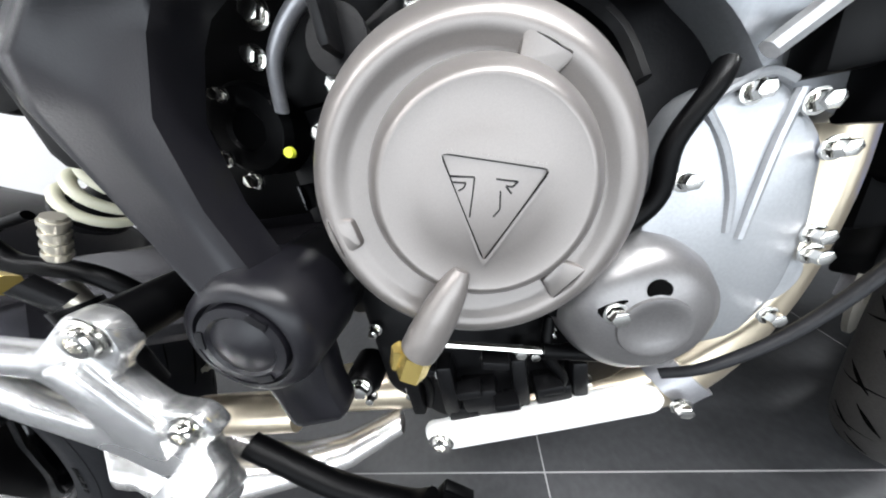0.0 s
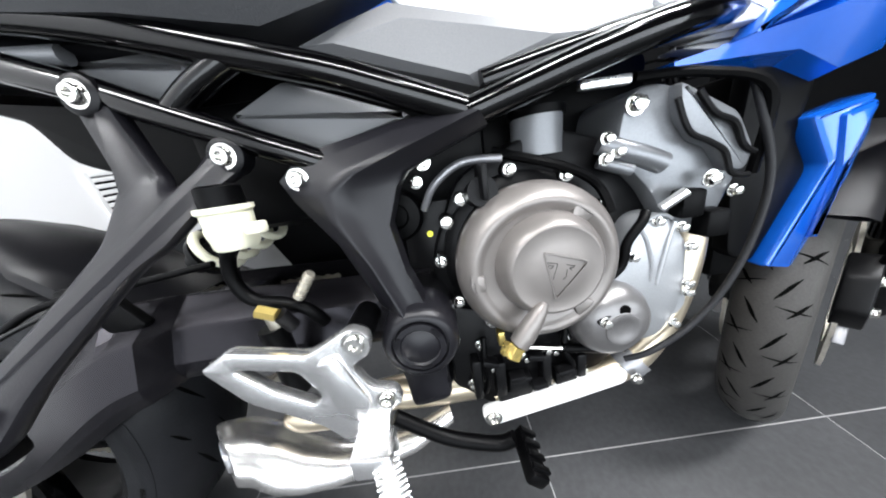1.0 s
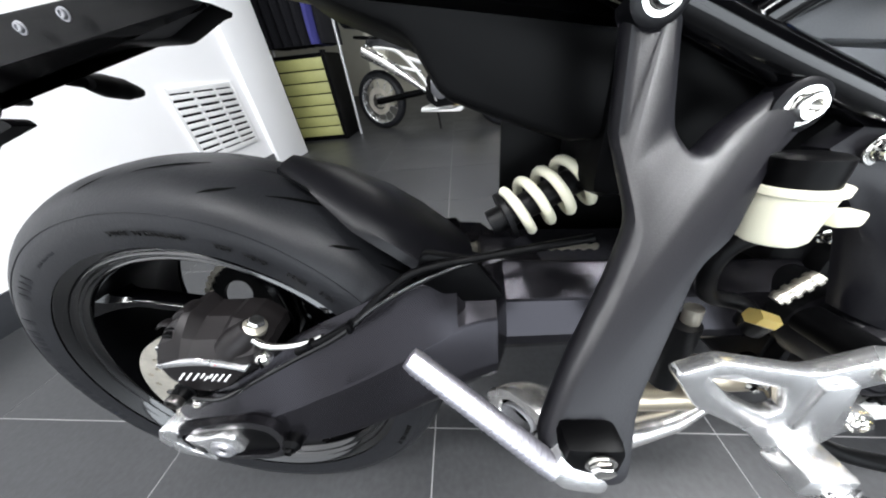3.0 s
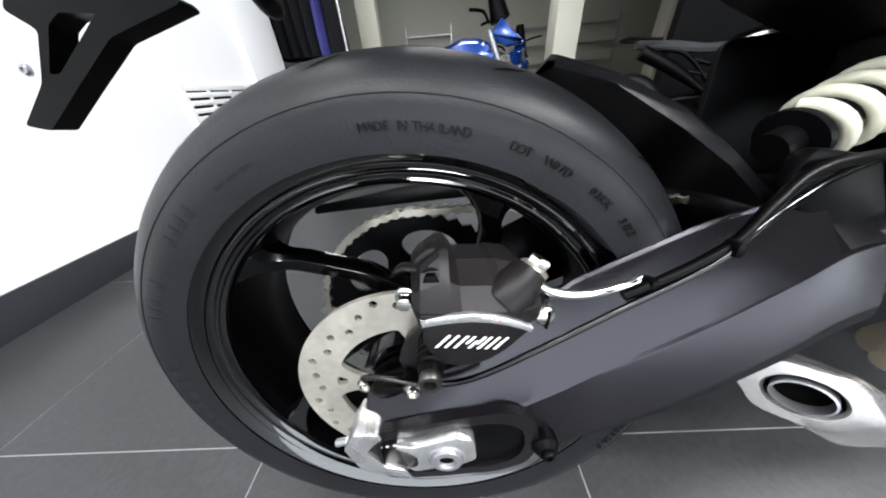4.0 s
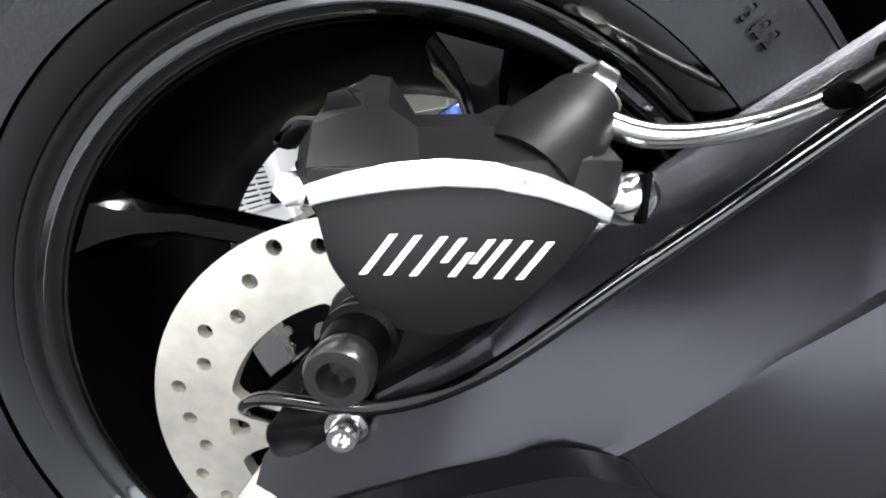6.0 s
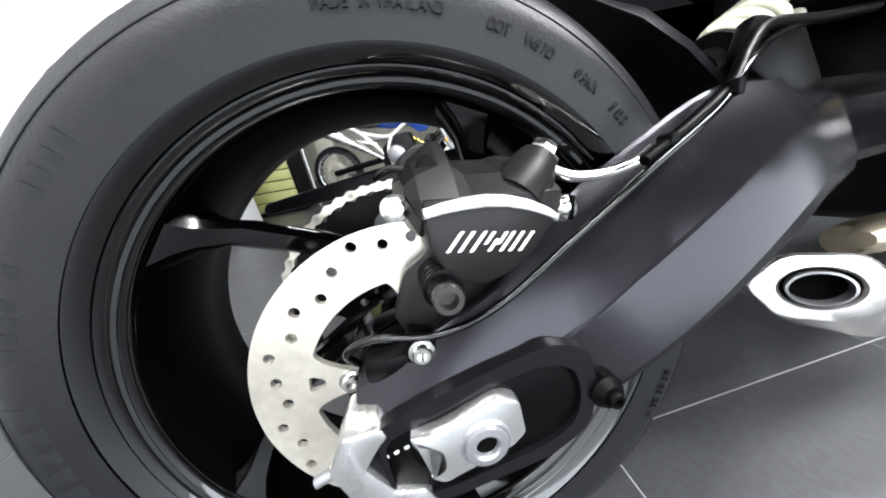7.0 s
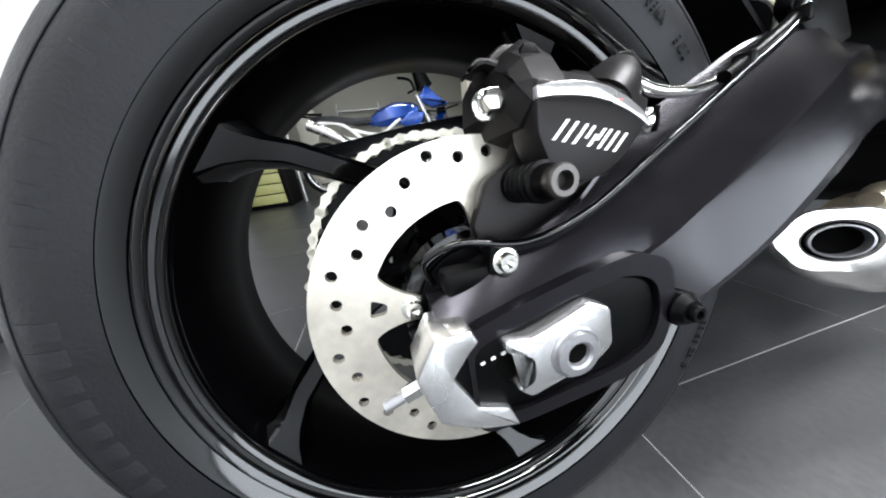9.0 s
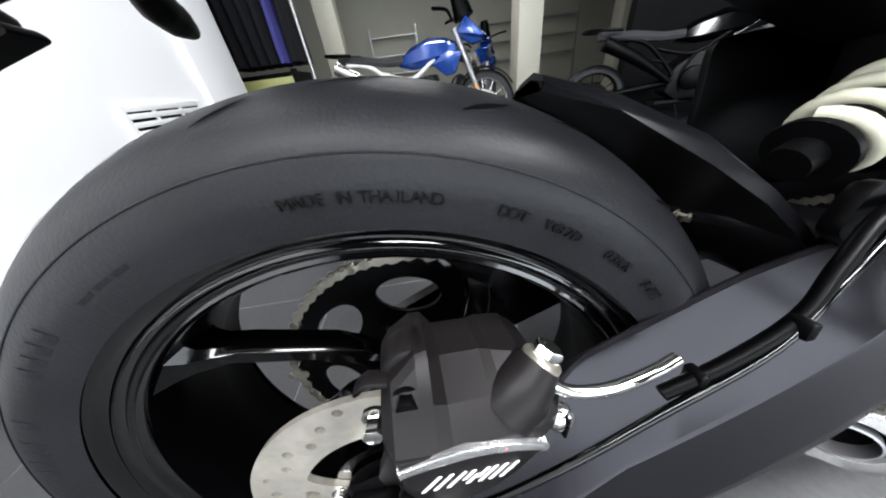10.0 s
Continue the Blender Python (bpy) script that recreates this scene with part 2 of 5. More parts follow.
def bolt(parent, x, y, z, r=0.006, h=0.006, hexed=False, mat="chrome", turn=0):
    key = (r, h, hexed, mat)
    m = pose(x, y, z, 0, turn, 0)
    if key in BOLTS:
        return again(BOLTS[key], "bolt", parent, m)
    ob = part("bolt", bolt_mesh(r, h, hexed), mat, parent)
    ob.matrix_local = m
    BOLTS[key] = ob
    return ob


# ---- room ----
floor = part("floor", box(-7, 9, -4.2, 9, -0.05, -0.0008), "grout")
tagged(floor, "dark slate floor tiles with thin pale joints", "floor", kind="structure")

WALL_X = -1.38
wall_west = part("wall_west", box(WALL_X - 0.25, WALL_X, -4.2, 2.45, -0.006, 3.0), "wall")
tagged(wall_west, "bright white painted showroom wall", "wall", kind="structure")
skirt = part("baseboard", box(WALL_X, WALL_X + 0.012, -4.2, 2.12, -0.006, 0.13, 0.002), "skirting")
tagged(skirt, "dark skirting board along the white wall", "baseboard", kind="structure")
pier = part("wall_pier", box(WALL_X - 0.25, WALL_X + 0.04, 2.12, 2.62, -0.006, 3.0, 0.003), "wall")
tagged(pier, "white painted pier that ends the wall", "wall", kind="structure")
# wall_east is out of view and darkened so the swingarm reflects less
for nm, b_, mt in (("wall_north", (-7, 9, 9.0, 9.2, -0.006, 3.0), "cream_wall"), ("wall_east", (9.0, 9.2, -4.2, 9.2, -0.006, 3.0), "skirting"),
                   ("wall_far_west", (-7.2, -7.0, -4.2, 9.2, -0.006, 3.0), "cream_wall"),
                   ("wall_south_1", (-7, -1.6, -4.4, -4.2, -0.006, 3.0), "cream_wall"), ("wall_south_2", (8.8, 9, -4.4, -4.2, -0.006, 3.0), "cream_wall"),
                   ("wall_south_3", (-1.6, 8.8, -4.4, -4.2, 2.75, 3.0), "cream_wall")):
    tagged(part(nm, box(*b_), mt), "cream painted showroom wall" if mt == "cream_wall" else "unseen showroom wall, darkened to keep reflections low", "wall", kind="structure")
tagged(part("ceiling", box(-7.2, 9.2, -4.4, 9.2, 3.0, 3.1), "ceiling"), "black painted showroom ceiling", "ceiling", kind="structure")

# glazing bars of the unseen shop front, assumed to carry the added daylight
front = thing("window_1", "assumed wide shop window, out of view, with slim dark frame", "window", kind="structure")
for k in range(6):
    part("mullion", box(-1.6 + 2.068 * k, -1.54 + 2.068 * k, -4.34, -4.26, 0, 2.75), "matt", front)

# visible panels for the ceiling strips, the added last one included
lamp_src = None
for sx_, sy_, watts in STRIPS:
    if lamp_src is None:
        lamp_src = thing("ceiling_light", "flat white ceiling light panel", "ceiling light", "ceiling lights", m=pose(sx_, sy_, 2.97))
        part("frame", box(-0.64, 0.64, -0.19, 0.19, -0.02, 0.028, 0.004), "white", lamp_src)
        part("diffuser", box(-0.60, 0.60, -0.15, 0.15, -0.026, -0.021), "lamp", lamp_src)
    else:
        copy_thing(lamp_src, pose(sx_, sy_, 2.97))

# ventilation grille in the white wall
vent = thing("wall_vent", "white slotted ventilation grille set in the wall", "vent")
GY0, GY1, GZ0, GZ1 = 1.47, 1.99, 0.30, 0.66
part("backing", box(WALL_X + 0.001, WALL_X + 0.004, GY0, GY1, GZ0, GZ1), "matt", vent)
for a_, b_, c_, d_ in ((GY0 - 0.03, GY0, GZ0 - 0.03, GZ1 + 0.03), (GY1, GY1 + 0.03, GZ0 - 0.03, GZ1 + 0.03)):
    part("frame", box(WALL_X + 0.001, WALL_X + 0.016, a_, b_, c_, d_, 0.002), "vent", vent)
for c_, d_ in ((GZ0 - 0.03, GZ0), (GZ1, GZ1 + 0.03)):
    part("frame", box(WALL_X + 0.001, WALL_X + 0.016, GY0, GY1, c_, d_, 0.002), "vent", vent)
slat_src = part("slat", box(-0.005, 0.006, -0.26, 0.26, -0.015, 0.010, 0.002), "vent", vent)
slat_src.matrix_local = pose(WALL_X + 0.012, 1.73, GZ0 + 0.025)
for k in range(1, 9):
    again(slat_src, "slat", vent, pose(WALL_X + 0.012, 1.73, GZ0 + 0.025 + 0.0395 * k))
for k in range(2):
    part("rib", box(WALL_X + 0.004, WALL_X + 0.018, 1.63 + 0.19 * k, 1.642 + 0.19 * k, GZ0, GZ1), "vent", vent)

# ---- the motorcycle ----
bike = thing("motorcycle", "blue and grey sport touring motorcycle leaning on its side stand", "motorcycle", m=pose(0, 0, 0, -8, 0, 0))


def wheel(parent, cx, cy, cz, rt, rr, w, name, spokes, phase, sweep=0.0, m=None, lean_out=0.0, tread="rubber"):
    hub = new(name)
    hub.parent = parent
    hub.matrix_local = m if m is not None else pose(cx, cy, cz)
    hw = w / 2
    prof = []
    for i in range(33):
        a = math.pi * i / 32
        bead = 1 - 0.06 * math.exp(-(min(a, math.pi - a) / 0.10) ** 2)
        prof.append((rr + 0.004 + (rt - rr - 0.004) * math.sin(a) ** 0.62, -hw * 1.02 * bead * math.cos(a)))
    part("tyre", lathe(prof, 0, 0, 128), tread, hub, "black road tyre with sipes")
    rim = [(rr - 0.004, -hw * 0.86), (rr + 0.002, -hw * 0.93), (rr + 0.006, -hw * 0.95), (rr + 0.009, -hw * 0.92), (rr + 0.006, -hw * 0.87), (rr + 0.001, -hw * 0.85),
           (rr - 0.004, -hw * 0.845), (rr - 0.006, -hw * 0.87), (rr - 0.008, -hw * 0.88), (rr - 0.0105, -hw * 0.86), (rr - 0.012, -hw * 0.82), (rr - 0.0145, -hw * 0.81), (rr - 0.017, -hw * 0.825),
           (rr - 0.0195, -hw * 0.80), (rr - 0.021, -hw * 0.74), (rr - 0.024, -hw * 0.60), (rr - 0.026, -hw * 0.40), (rr - 0.025, -hw * 0.10), (rr - 0.020, hw * 0.18),
           (rr - 0.013, hw * 0.36), (rr - 0.009, hw * 0.62), (rr - 0.006, hw * 0.78), (rr + 0.005, hw * 0.84)]
    edge = part("rim", lathe(rim[:15], 0, 0, 128), "lip", hub, "gloss black cast rim")
    part("rim_barrel", lathe(rim[14:], 0, 0, 128), "barrel", edge)
    part("hub", lathe([(0, -hw * 0.72), (0.030, -hw * 0.72), (0.042, -hw * 0.6), (0.046, -hw * 0.2), (0.044, hw * 0.5), (0.06, hw * 0.7), (0, hw * 0.72)], 0, 0, 40), "gloss", hub)
    r1 = rr - 0.028
    for k in range(spokes):
        rings = []
        for t, half, dep, yo in ((0.035, 0.023, 0.020, -0.002), (0.07, 0.0145, 0.016, -0.004), (0.12, 0.0125, 0.014, -0.010), (r1 - 0.028, 0.0118, 0.013, -0.014), (r1 - 0.012, 0.0138, 0.015, -0.016), (r1 - 0.003, 0.019, 0.018, -0.0165), (r1 + 0.006, 0.029, 0.021, -0.017)):
            yo -= lean_out * min(max((t - 0.06) / (r1 - 0.06), 0.0), 1.0)
            turn = -radians(sweep) * (r1 + 0.006 - t) / (r1 - 0.03)
            rings.append([(t * math.cos(turn) - half * sz * math.sin(turn), yo + dep * sy, t * math.sin(turn) + half * sz * math.cos(turn)) for sz, sy in ((-1, -0.55), (-0.6, -1), (0.6, -1), (1, -0.55), (1, 0.8), (-1, 0.8))])
        sp = part("spoke", loft(rings), "gloss", hub) if k == 0 else again(sp0, "spoke", hub, ORIGIN)
        if k == 0:
            sp0 = sp
        sp.matrix_local = pose(0, 0, 0, 0, -(phase + 360 / spokes * k), 0)
    return hub


WX, WZ = 0.0, 0.314
rear = wheel(bike, 0, 0, WZ, 0.3145, 0.231, 0.180, "rear_wheel", 5, 139.5, 40, lean_out=0.028)

# near-black strips laid on the tyre shoulders for shaded tread sipes, one mesh each kind
def sipe(parent, rt, rr, hw, u0, u1, da, wd, side, count, shift):
    bm = bmesh.new()
    ring = []
    for i in range(9):
        t = i / 8
        ang = math.pi / 2 - (u0 + (u1 - u0) * t) * math.pi / 2
        r = rr + (rt - rr) * math.sin(ang) ** 0.62 + 0.0006
        y = side * hw * math.cos(ang)
        a = da * t
        w = wd * math.sin(math.pi * min(max(t, 0.08), 0.92)) / r
        ring.append([bm.verts.new((r * math.cos(a + s * w), y, r * math.sin(a + s * w))) for s in (-1, 1)])
    for p, q in zip(ring, ring[1:]):
        bm.faces.new((p[0], p[1], q[1], q[0]))
    first = part("tread_sipe", bm, "groove_shade", parent)
    for k in range(count):
        m = pose(0, 0, 0, 0, -(shift + 360 / count * k), 0)
        if k:
            again(first, "tread_sipe", parent, m)
        else:
            first.matrix_local = m


for side in (-1, 1):
    sipe(rear, 0.3145, 0.235, 0.0918, 0.18, 0.40, 0.20, 0.0056, side, 14, 0 if side < 0 else 12)
    sipe(rear, 0.3145, 0.235, 0.0918, 0.42, 0.56, 0.09, 0.0040, side, 14, 17 if side < 0 else 29)
    sipe(rear, 0.3145, 0.235, 0.0918, 0.02, 0.14, 0.16, 0.0030, side, 14, 9 if side < 0 else 21)

# raised mould lines and bars of print on the sidewall
def sidewall(r):
    ang = math.asin(max(min(((r - 0.235) / 0.0795), 1), 0) ** (1 / 0.62))
    return -0.0918 * (1 - 0.06 * math.exp(-(ang / 0.10) ** 2)) * math.cos(ang)


bm = bmesh.new()
for rr_, w_ in ((0.2412, 0.0007), (0.2735, 0.0006)):
    y_ = sidewall(rr_) - 0.0006
    merge(bm, lathe([(rr_ - w_, y_ + 0.001), (rr_ - w_ * 0.5, y_), (rr_ + w_ * 0.5, y_), (rr_ + w_, y_ + 0.001)], 0, 0, 128))
part("mould_line", bm, "rubber", rear)


def side_text(text, r, deg, size, mat="print"):
    """Raised writing round the sidewall, built letter by letter from the built-in font."""
    a = deg
    for ch in text:
        if ch != " ":
            cu = bpy.data.curves.new("letter", "FONT")
            cu.body, cu.size, cu.extrude, cu.align_x = ch, size, 0.0005, "CENTER"
            tmp = new("letter_tmp", cu)
            bpy.context.view_layer.update()
            me = bpy.data.meshes.new_from_object(tmp.evaluated_get(bpy.context.evaluated_depsgraph_get()))
            bpy.data.objects.remove(tmp)
            me.materials.clear()
            me.materials.append(M[mat])
            ob = new("letter", me)
            ob.parent = rear
            y = sidewall(r + size * 0.35)
            slope = math.degrees(math.atan2(sidewall(r + size * 0.7) - sidewall(r), size * 0.7))
            ob.matrix_local = pose(0, 0, 0, 0, -a, 0) @ pose(r, y - 0.0006, 0, 0, 0, 0) @ Matrix(((0, 1, 0, 0), (0, 0, -1, 0), (-1, 0, 0, 0), (0, 0, 0, 1))) @ pose(0, 0, 0, -slope, 0, 0)
        a -= math.degrees(size * (0.36 if ch in "I1/ " else 0.62) / r)


side_text("MADE IN THAILAND", 0.2505, 92, 0.0088)
side_text("DOT", 0.2505, 67.5, 0.0088)
side_text("W87D", 0.2505, 61, 0.0088)
side_text("03KX", 0.2505, 51.5, 0.0088)
side_text("3122", 0.2505, 43.0, 0.0088)
side_text("180/55 ZR 17", 0.256, -19, 0.010)

def side_bar(r0, r1, deg, width):
    """A plain raised block on the sidewall."""
    rings = []
    for k in range(9):
        r = r0 + (r1 - r0) * k / 8
        rings.append([(r, sidewall(r) - h, d) for d, h in ((-width / 2, -0.001), (-width / 2, 0.0003), (width / 2, 0.0003), (width / 2, -0.001))])
    ob = part("raised_block", loft(rings), "rubber", rear)
    ob.matrix_local = pose(0, 0, 0, 0, -deg, 0)


for k in range(6):
    if k != 4:
        side_bar(0.252, 0.266, 160 - 2.5 * k, 0.0068)
for k in range(4):
    side_bar(0.250, 0.263, 136 - 2.6 * k, 0.0068)
for k in range(8):
    side_bar(0.2485, 0.270, 170 + 3.9 * k, 0.0115)
for k in range(3):
    side_bar(0.2515, 0.2545, 113 + 3.2 * k, 0.011)

# rear disc with arms, drilled
arms = [168.5 + 90 * k for k in range(4)]
inner = []
for i in range(240):
    a = 360 * i / 240
    d = min(abs((a - b + 180) % 360 - 180) for b in arms)
    t = min(max((d - 9) / 9, 0), 1)
    r = 0.043 + (0.0810 - 0.043) * math.sin(t * math.pi / 2) ** 0.7
    inner.append((r * math.cos(radians(a)), r * math.sin(radians(a))))
holes = [inner]
HOLE_R = (0.1085, 0.1137, 0.1051, 0.0961, 0.1041, 0.0981, 0.1087, 0.1036, 0.0983, 0.1088, 0.1042, 0.1130, 0.1083, 0.1010, 0.1086, 0.1051, 0.1111)
for k in range(34):
    r = HOLE_R[k % 17]
    a = radians(92 + 360 / 34 * k)
    holes.append(circle(r * math.cos(a), r * math.sin(a), 0.0040, 12))
for b in arms:
    a = radians(b)
    holes.append([(0.0755 * math.cos(a) + dx * math.cos(a) - dz * math.sin(a), 0.0755 * math.sin(a) + dx * math.sin(a) + dz * math.cos(a)) for dx, dz in rounded([(-0.0055, -0.0035), (0.006, -0.0068), (0.006, 0.0068), (-0.0055, 0.0035)], 0.003)])
disc = part("brake_disc", plate(circle(0, 0, 0.1215, 128), holes, -0.0925, -0.0975, 0), "disc", rear, "drilled steel brake disc with scoured band")
for b in arms:
    a = radians(b)
    bolt(rear, 0.0515 * math.cos(a), -0.0975, 0.0515 * math.sin(a), 0.0068, 0.006)
part("disc_carrier", lathe([(0, -0.094), (0.058, -0.092), (0.058, -0.07), (0.04, -0.05), (0, -0.05)], 0, 0, 40), "gloss", rear)
part("sensor_ring", lathe([(0.030, -0.0955), (0.047, -0.0955), (0.047, -0.099), (0.030, -0.099)], 0, 0, 48), "matt", rear)

# sprocket and chain on the far side
teeth = []
for k in range(86):
    a = 2 * math.pi * k / 86
    r = 0.150 if k % 2 == 0 else 0.143
    teeth.append((r * math.cos(a), r * math.sin(a)))
cuts = [circle(0, 0, 0.03, 24)]
for k in range(6):
    a0 = radians(60 * k + 20)
    cuts.append([(math.cos(a0) * (0.101 + 0.025 * math.cos(q)) - math.sin(a0) * 0.040 * math.sin(q), math.sin(a0) * (0.101 + 0.025 * math.cos(q)) + math.cos(a0) * 0.040 * math.sin(q)) for q in (2 * math.pi * i / 20 for i in range(20))])
    cuts.append(circle(0.058 * math.cos(a0 + math.pi / 6), 0.058 * math.sin(a0 + math.pi / 6), 0.006, 12))
part("sprocket", plate(teeth, cuts, 0.048, 0.054), "matt", rear, "black rear sprocket with round cut-outs")
chain = new("drive_chain")
chain.parent = bike
link_out = [(-0.0079 + 0.0058 * math.cos(radians(q)), 0.0058 * math.sin(radians(q))) for q in (90, 130, 180, 230, 270)] + [(0, -0.0028)] + [(0.0079 + 0.0058 * math.cos(radians(q)), 0.0058 * math.sin(radians(q))) for q in (-90, -50, 0, 50, 90)] + [(0, 0.0028)]
bm = plate(link_out, [circle(-0.0079, 0, 0.002, 8), circle(0.0079, 0, 0.002, 8)], -0.001, 0.001)
merge(bm, plate(link_out, [], 0.014, 0.016))
for s in (-0.0079, 0.0079):
    merge(bm, lathe([(0, -0.002), (0.0032, -0.002), (0.0032, 0.017), (0, 0.017)], s, 0, 10))
link0 = part("link", bm, "chain", chain)
link0.matrix_local = pose(-0.151, 0.045, WZ)
spots = []
for k in range(1, 27):
    a = radians(180 - k * 6.0)
    if k < 16:
        spots.append((0.151 * math.cos(a), WZ + 0.151 * math.sin(a), 90 - math.degrees(a)))
    a = radians(180 + k * 6.0)
    if k < 15:
        spots.append((0.151 * math.cos(a), WZ + 0.151 * math.sin(a), 90 - math.degrees(a)))
for k in range(34):
    spots.append((0.004 + 0.0158 * k, WZ + 0.151 - 0.0003 * k, 1))
    spots.append((0.004 + 0.0158 * k, WZ - 0.151 + 0.0046 * k, -15))
for i, (x, z, t) in enumerate(spots):
    again(link0, "link", chain, pose(x, 0.045 + (0.0024 if i % 2 else 0), z, 0, t, 0))

part("chain_guard", plate(rounded([(-0.165, 0.455), (-0.160, 0.470), (-0.010, 0.490), (0.110, 0.500), (0.200, 0.505), (0.200, 0.472), (0.0, 0.464)], 0.006), [], 0.105, 0.118, 0.003), "plastic", bike, "black plastic chain guard")

# ---- swingarm ----
SECT = [(-0.045, 0.272, 0.290, 0.312, 0.330, -0.148), (0.0, 0.264, 0.288, 0.321, 0.352, -0.151), (0.05, 0.267, 0.285, 0.330, 0.374, -0.152), (0.10, 0.277, 0.287, 0.339, 0.402, -0.152),
        (0.15, 0.290, 0.300, 0.354, 0.429, -0.150), (0.20, 0.309, 0.321, 0.378, 0.454, -0.148), (0.25, 0.331, 0.352, 0.407, 0.477, -0.146), (0.30, 0.357, 0.386, 0.438, 0.490, -0.142),
        (0.335, 0.377, 0.406, 0.456, 0.494, -0.136), (0.366, 0.388, 0.415, 0.461, 0.493, -0.131), (0.379, 0.393, 0.420, 0.458, 0.488, -0.102), (0.500, 0.397, 0.421, 0.456, 0.483, -0.098), (0.690, 0.405, 0.424, 0.455, 0.477, -0.096)]


def eased(rows, last, n=4):
    """Rows with smooth steps between them, up to the row where the arm turns inwards."""
    a = [np.array(r) for r in rows]
    out = []
    for i in range(last):
        p0, p1, p2, p3 = a[max(i - 1, 0)], a[i], a[i + 1], a[min(i + 2, last)]
        for t in (j / n for j in range(n)):
            out.append(tuple(0.5 * (2 * p1 + (p2 - p0) * t + (2 * p0 - 5 * p1 + 4 * p2 - p3) * t * t + (3 * p1 - p0 - 3 * p2 + p3) * t ** 3)))
    return out + [tuple(r) for r in a[last:]]


def swing(side):
    rings = []
    for x, zb, zm, zc, zt, yo in eased(SECT, 9):
        yi = yo + 0.043
        h = max(zt, zc + 0.008) - zc
        f = min(max((x - 0.06) / 0.10, 0.0), 1.0)
        yi, ys, yt = yo + 0.044 + 0.022 * f, yo + 0.0150 * f, yo + 0.022 + 0.040 * f
        inner_y = -0.0930 if x < 0.33 else -0.050
        yi, yt = min(yi, inner_y), min(yt, inner_y - 0.0015)
        ring = [(yi, zb), (yo + 0.020, zb), (yo + 0.0065, zb + 0.003), (yo + 0.0010, zb * 0.45 + zm * 0.55), (yo + 0.0012 * f, zm), (ys * 0.93 + yo * 0.07, zc - 0.004), (ys, zc - 0.001), (ys + 0.0018, zc + 0.0018), (ys * 0.72 + yt * 0.28, zc + h * 0.30), (ys * 0.38 + yt * 0.62, zc + h * 0.64), (ys * 0.06 + yt * 0.94, zc + h * 0.96), (yt, zc + h), (yi, zc + h)]
        rings.append([(x, y * side, z) for y, z in ring])
    return loft(rings)


arm_r = part("swingarm", swing(1), "arm", bike, "satin black swingarm with a sharp crease", smooth=10)
arm_r.matrix_local = pose(0.004, 0.005, 0.005)
part("swingarm_far_leg", swing(-1), "arm", bike, smooth=10)
part("swingarm_bridge", box(0.36, 0.44, -0.07, 0.07, 0.415, 0.475, 0.01), "arm", bike)
part("axle_recess", plate(rounded([(-0.046, 0.300), (-0.024, 0.315), (0.030, 0.325), (0.072, 0.331), (0.092, 0.324), (0.098, 0.300), (0.092, 0.280), (0.070, 0.271), (0.0, 0.264), (-0.036, 0.268)], 0.010), [], -0.1490, -0.1532, 0.001), "matt", arm_r)
part("end_plate", plate(rounded([(-0.034, 0.322), (0.0, 0.331), (0.040, 0.340), (0.080, 0.346), (0.106, 0.335), (0.111, 0.302), (0.103, 0.273), (0.074, 0.259), (0.0, 0.2525), (-0.032, 0.2540)], 0.010),
     [rounded([(-0.030, 0.3120), (0.000, 0.3190), (0.040, 0.3285), (0.074, 0.3330), (0.095, 0.3245), (0.0995, 0.301), (0.093, 0.2800), (0.070, 0.2695), (0.0, 0.2620), (-0.030, 0.2635)], 0.010)], -0.1470, -0.1560), "arm", arm_r)
part("adjuster_slot", plate(rounded([(-0.018, 0.296), (-0.008, 0.305), (0.006, 0.304), (0.008, 0.284), (-0.010, 0.280)], 0.004), [], -0.1525, -0.1538), "groove_shade", arm_r)
for k in range(5):
    part("gauge_mark", box(-0.0014, 0.0014, -0.0004, 0.0004, -0.0008, 0.0008), "white", arm_r).matrix_local = pose(-0.031 + 0.0065 * k, -0.1535, 0.2990 + 0.0013 * k, 0, -12, 0)
part("axle_block", plate(rounded([(-0.014, 0.3165), (0.000, 0.3135), (0.012, 0.3165), (0.040, 0.3260), (0.0535, 0.319), (0.0555, 0.294), (0.046, 0.2865), (0.0, 0.2755), (-0.009, 0.284), (0.0015, 0.287), (0.0015, 0.300), (-0.013, 0.308)], 0.0035), [], -0.149, -0.1625, 0.0018), "alu", arm_r, "bright aluminium axle block")
part("axle_nut", lathe([(0.0162, -0.160), (0.0160, -0.1632), (0.0146, -0.1640), (0.0140, -0.1634), (0.0132, -0.1660), (0.0088, -0.1665), (0.0072, -0.1655), (0.0066, -0.1632)], 0.029, 0.297, 36), "alu_dark", arm_r, "grey hollow axle nut")
part("axle_bore", lathe([(0.0070, -0.1633), (0.0, -0.1633)], 0.029, 0.297, 24), "groove_shade", arm_r)
part("chain_adjuster", plate(rounded([(-0.026, 0.3165), (-0.030, 0.325), (-0.050, 0.324), (-0.063, 0.303), (-0.054, 0.272), (-0.030, 0.259), (-0.006, 0.253), (-0.012, 0.268), (-0.031, 0.2755), (-0.043, 0.298), (-0.032, 0.3115)], 0.0022), [], -0.122, -0.1575, 0.0018), "alu", arm_r, "cast aluminium chain adjuster end cap")
part("adjuster_bolt", tube([(-0.055, -0.135, 0.284), (-0.071, -0.135, 0.279)], 0.0055, 6, 1), "chrome", arm_r)
part("adjuster_thread", tube([(-0.067, -0.135, 0.280), (-0.084, -0.135, 0.275)], 0.0038, 10, 1), "alu_dark", arm_r)
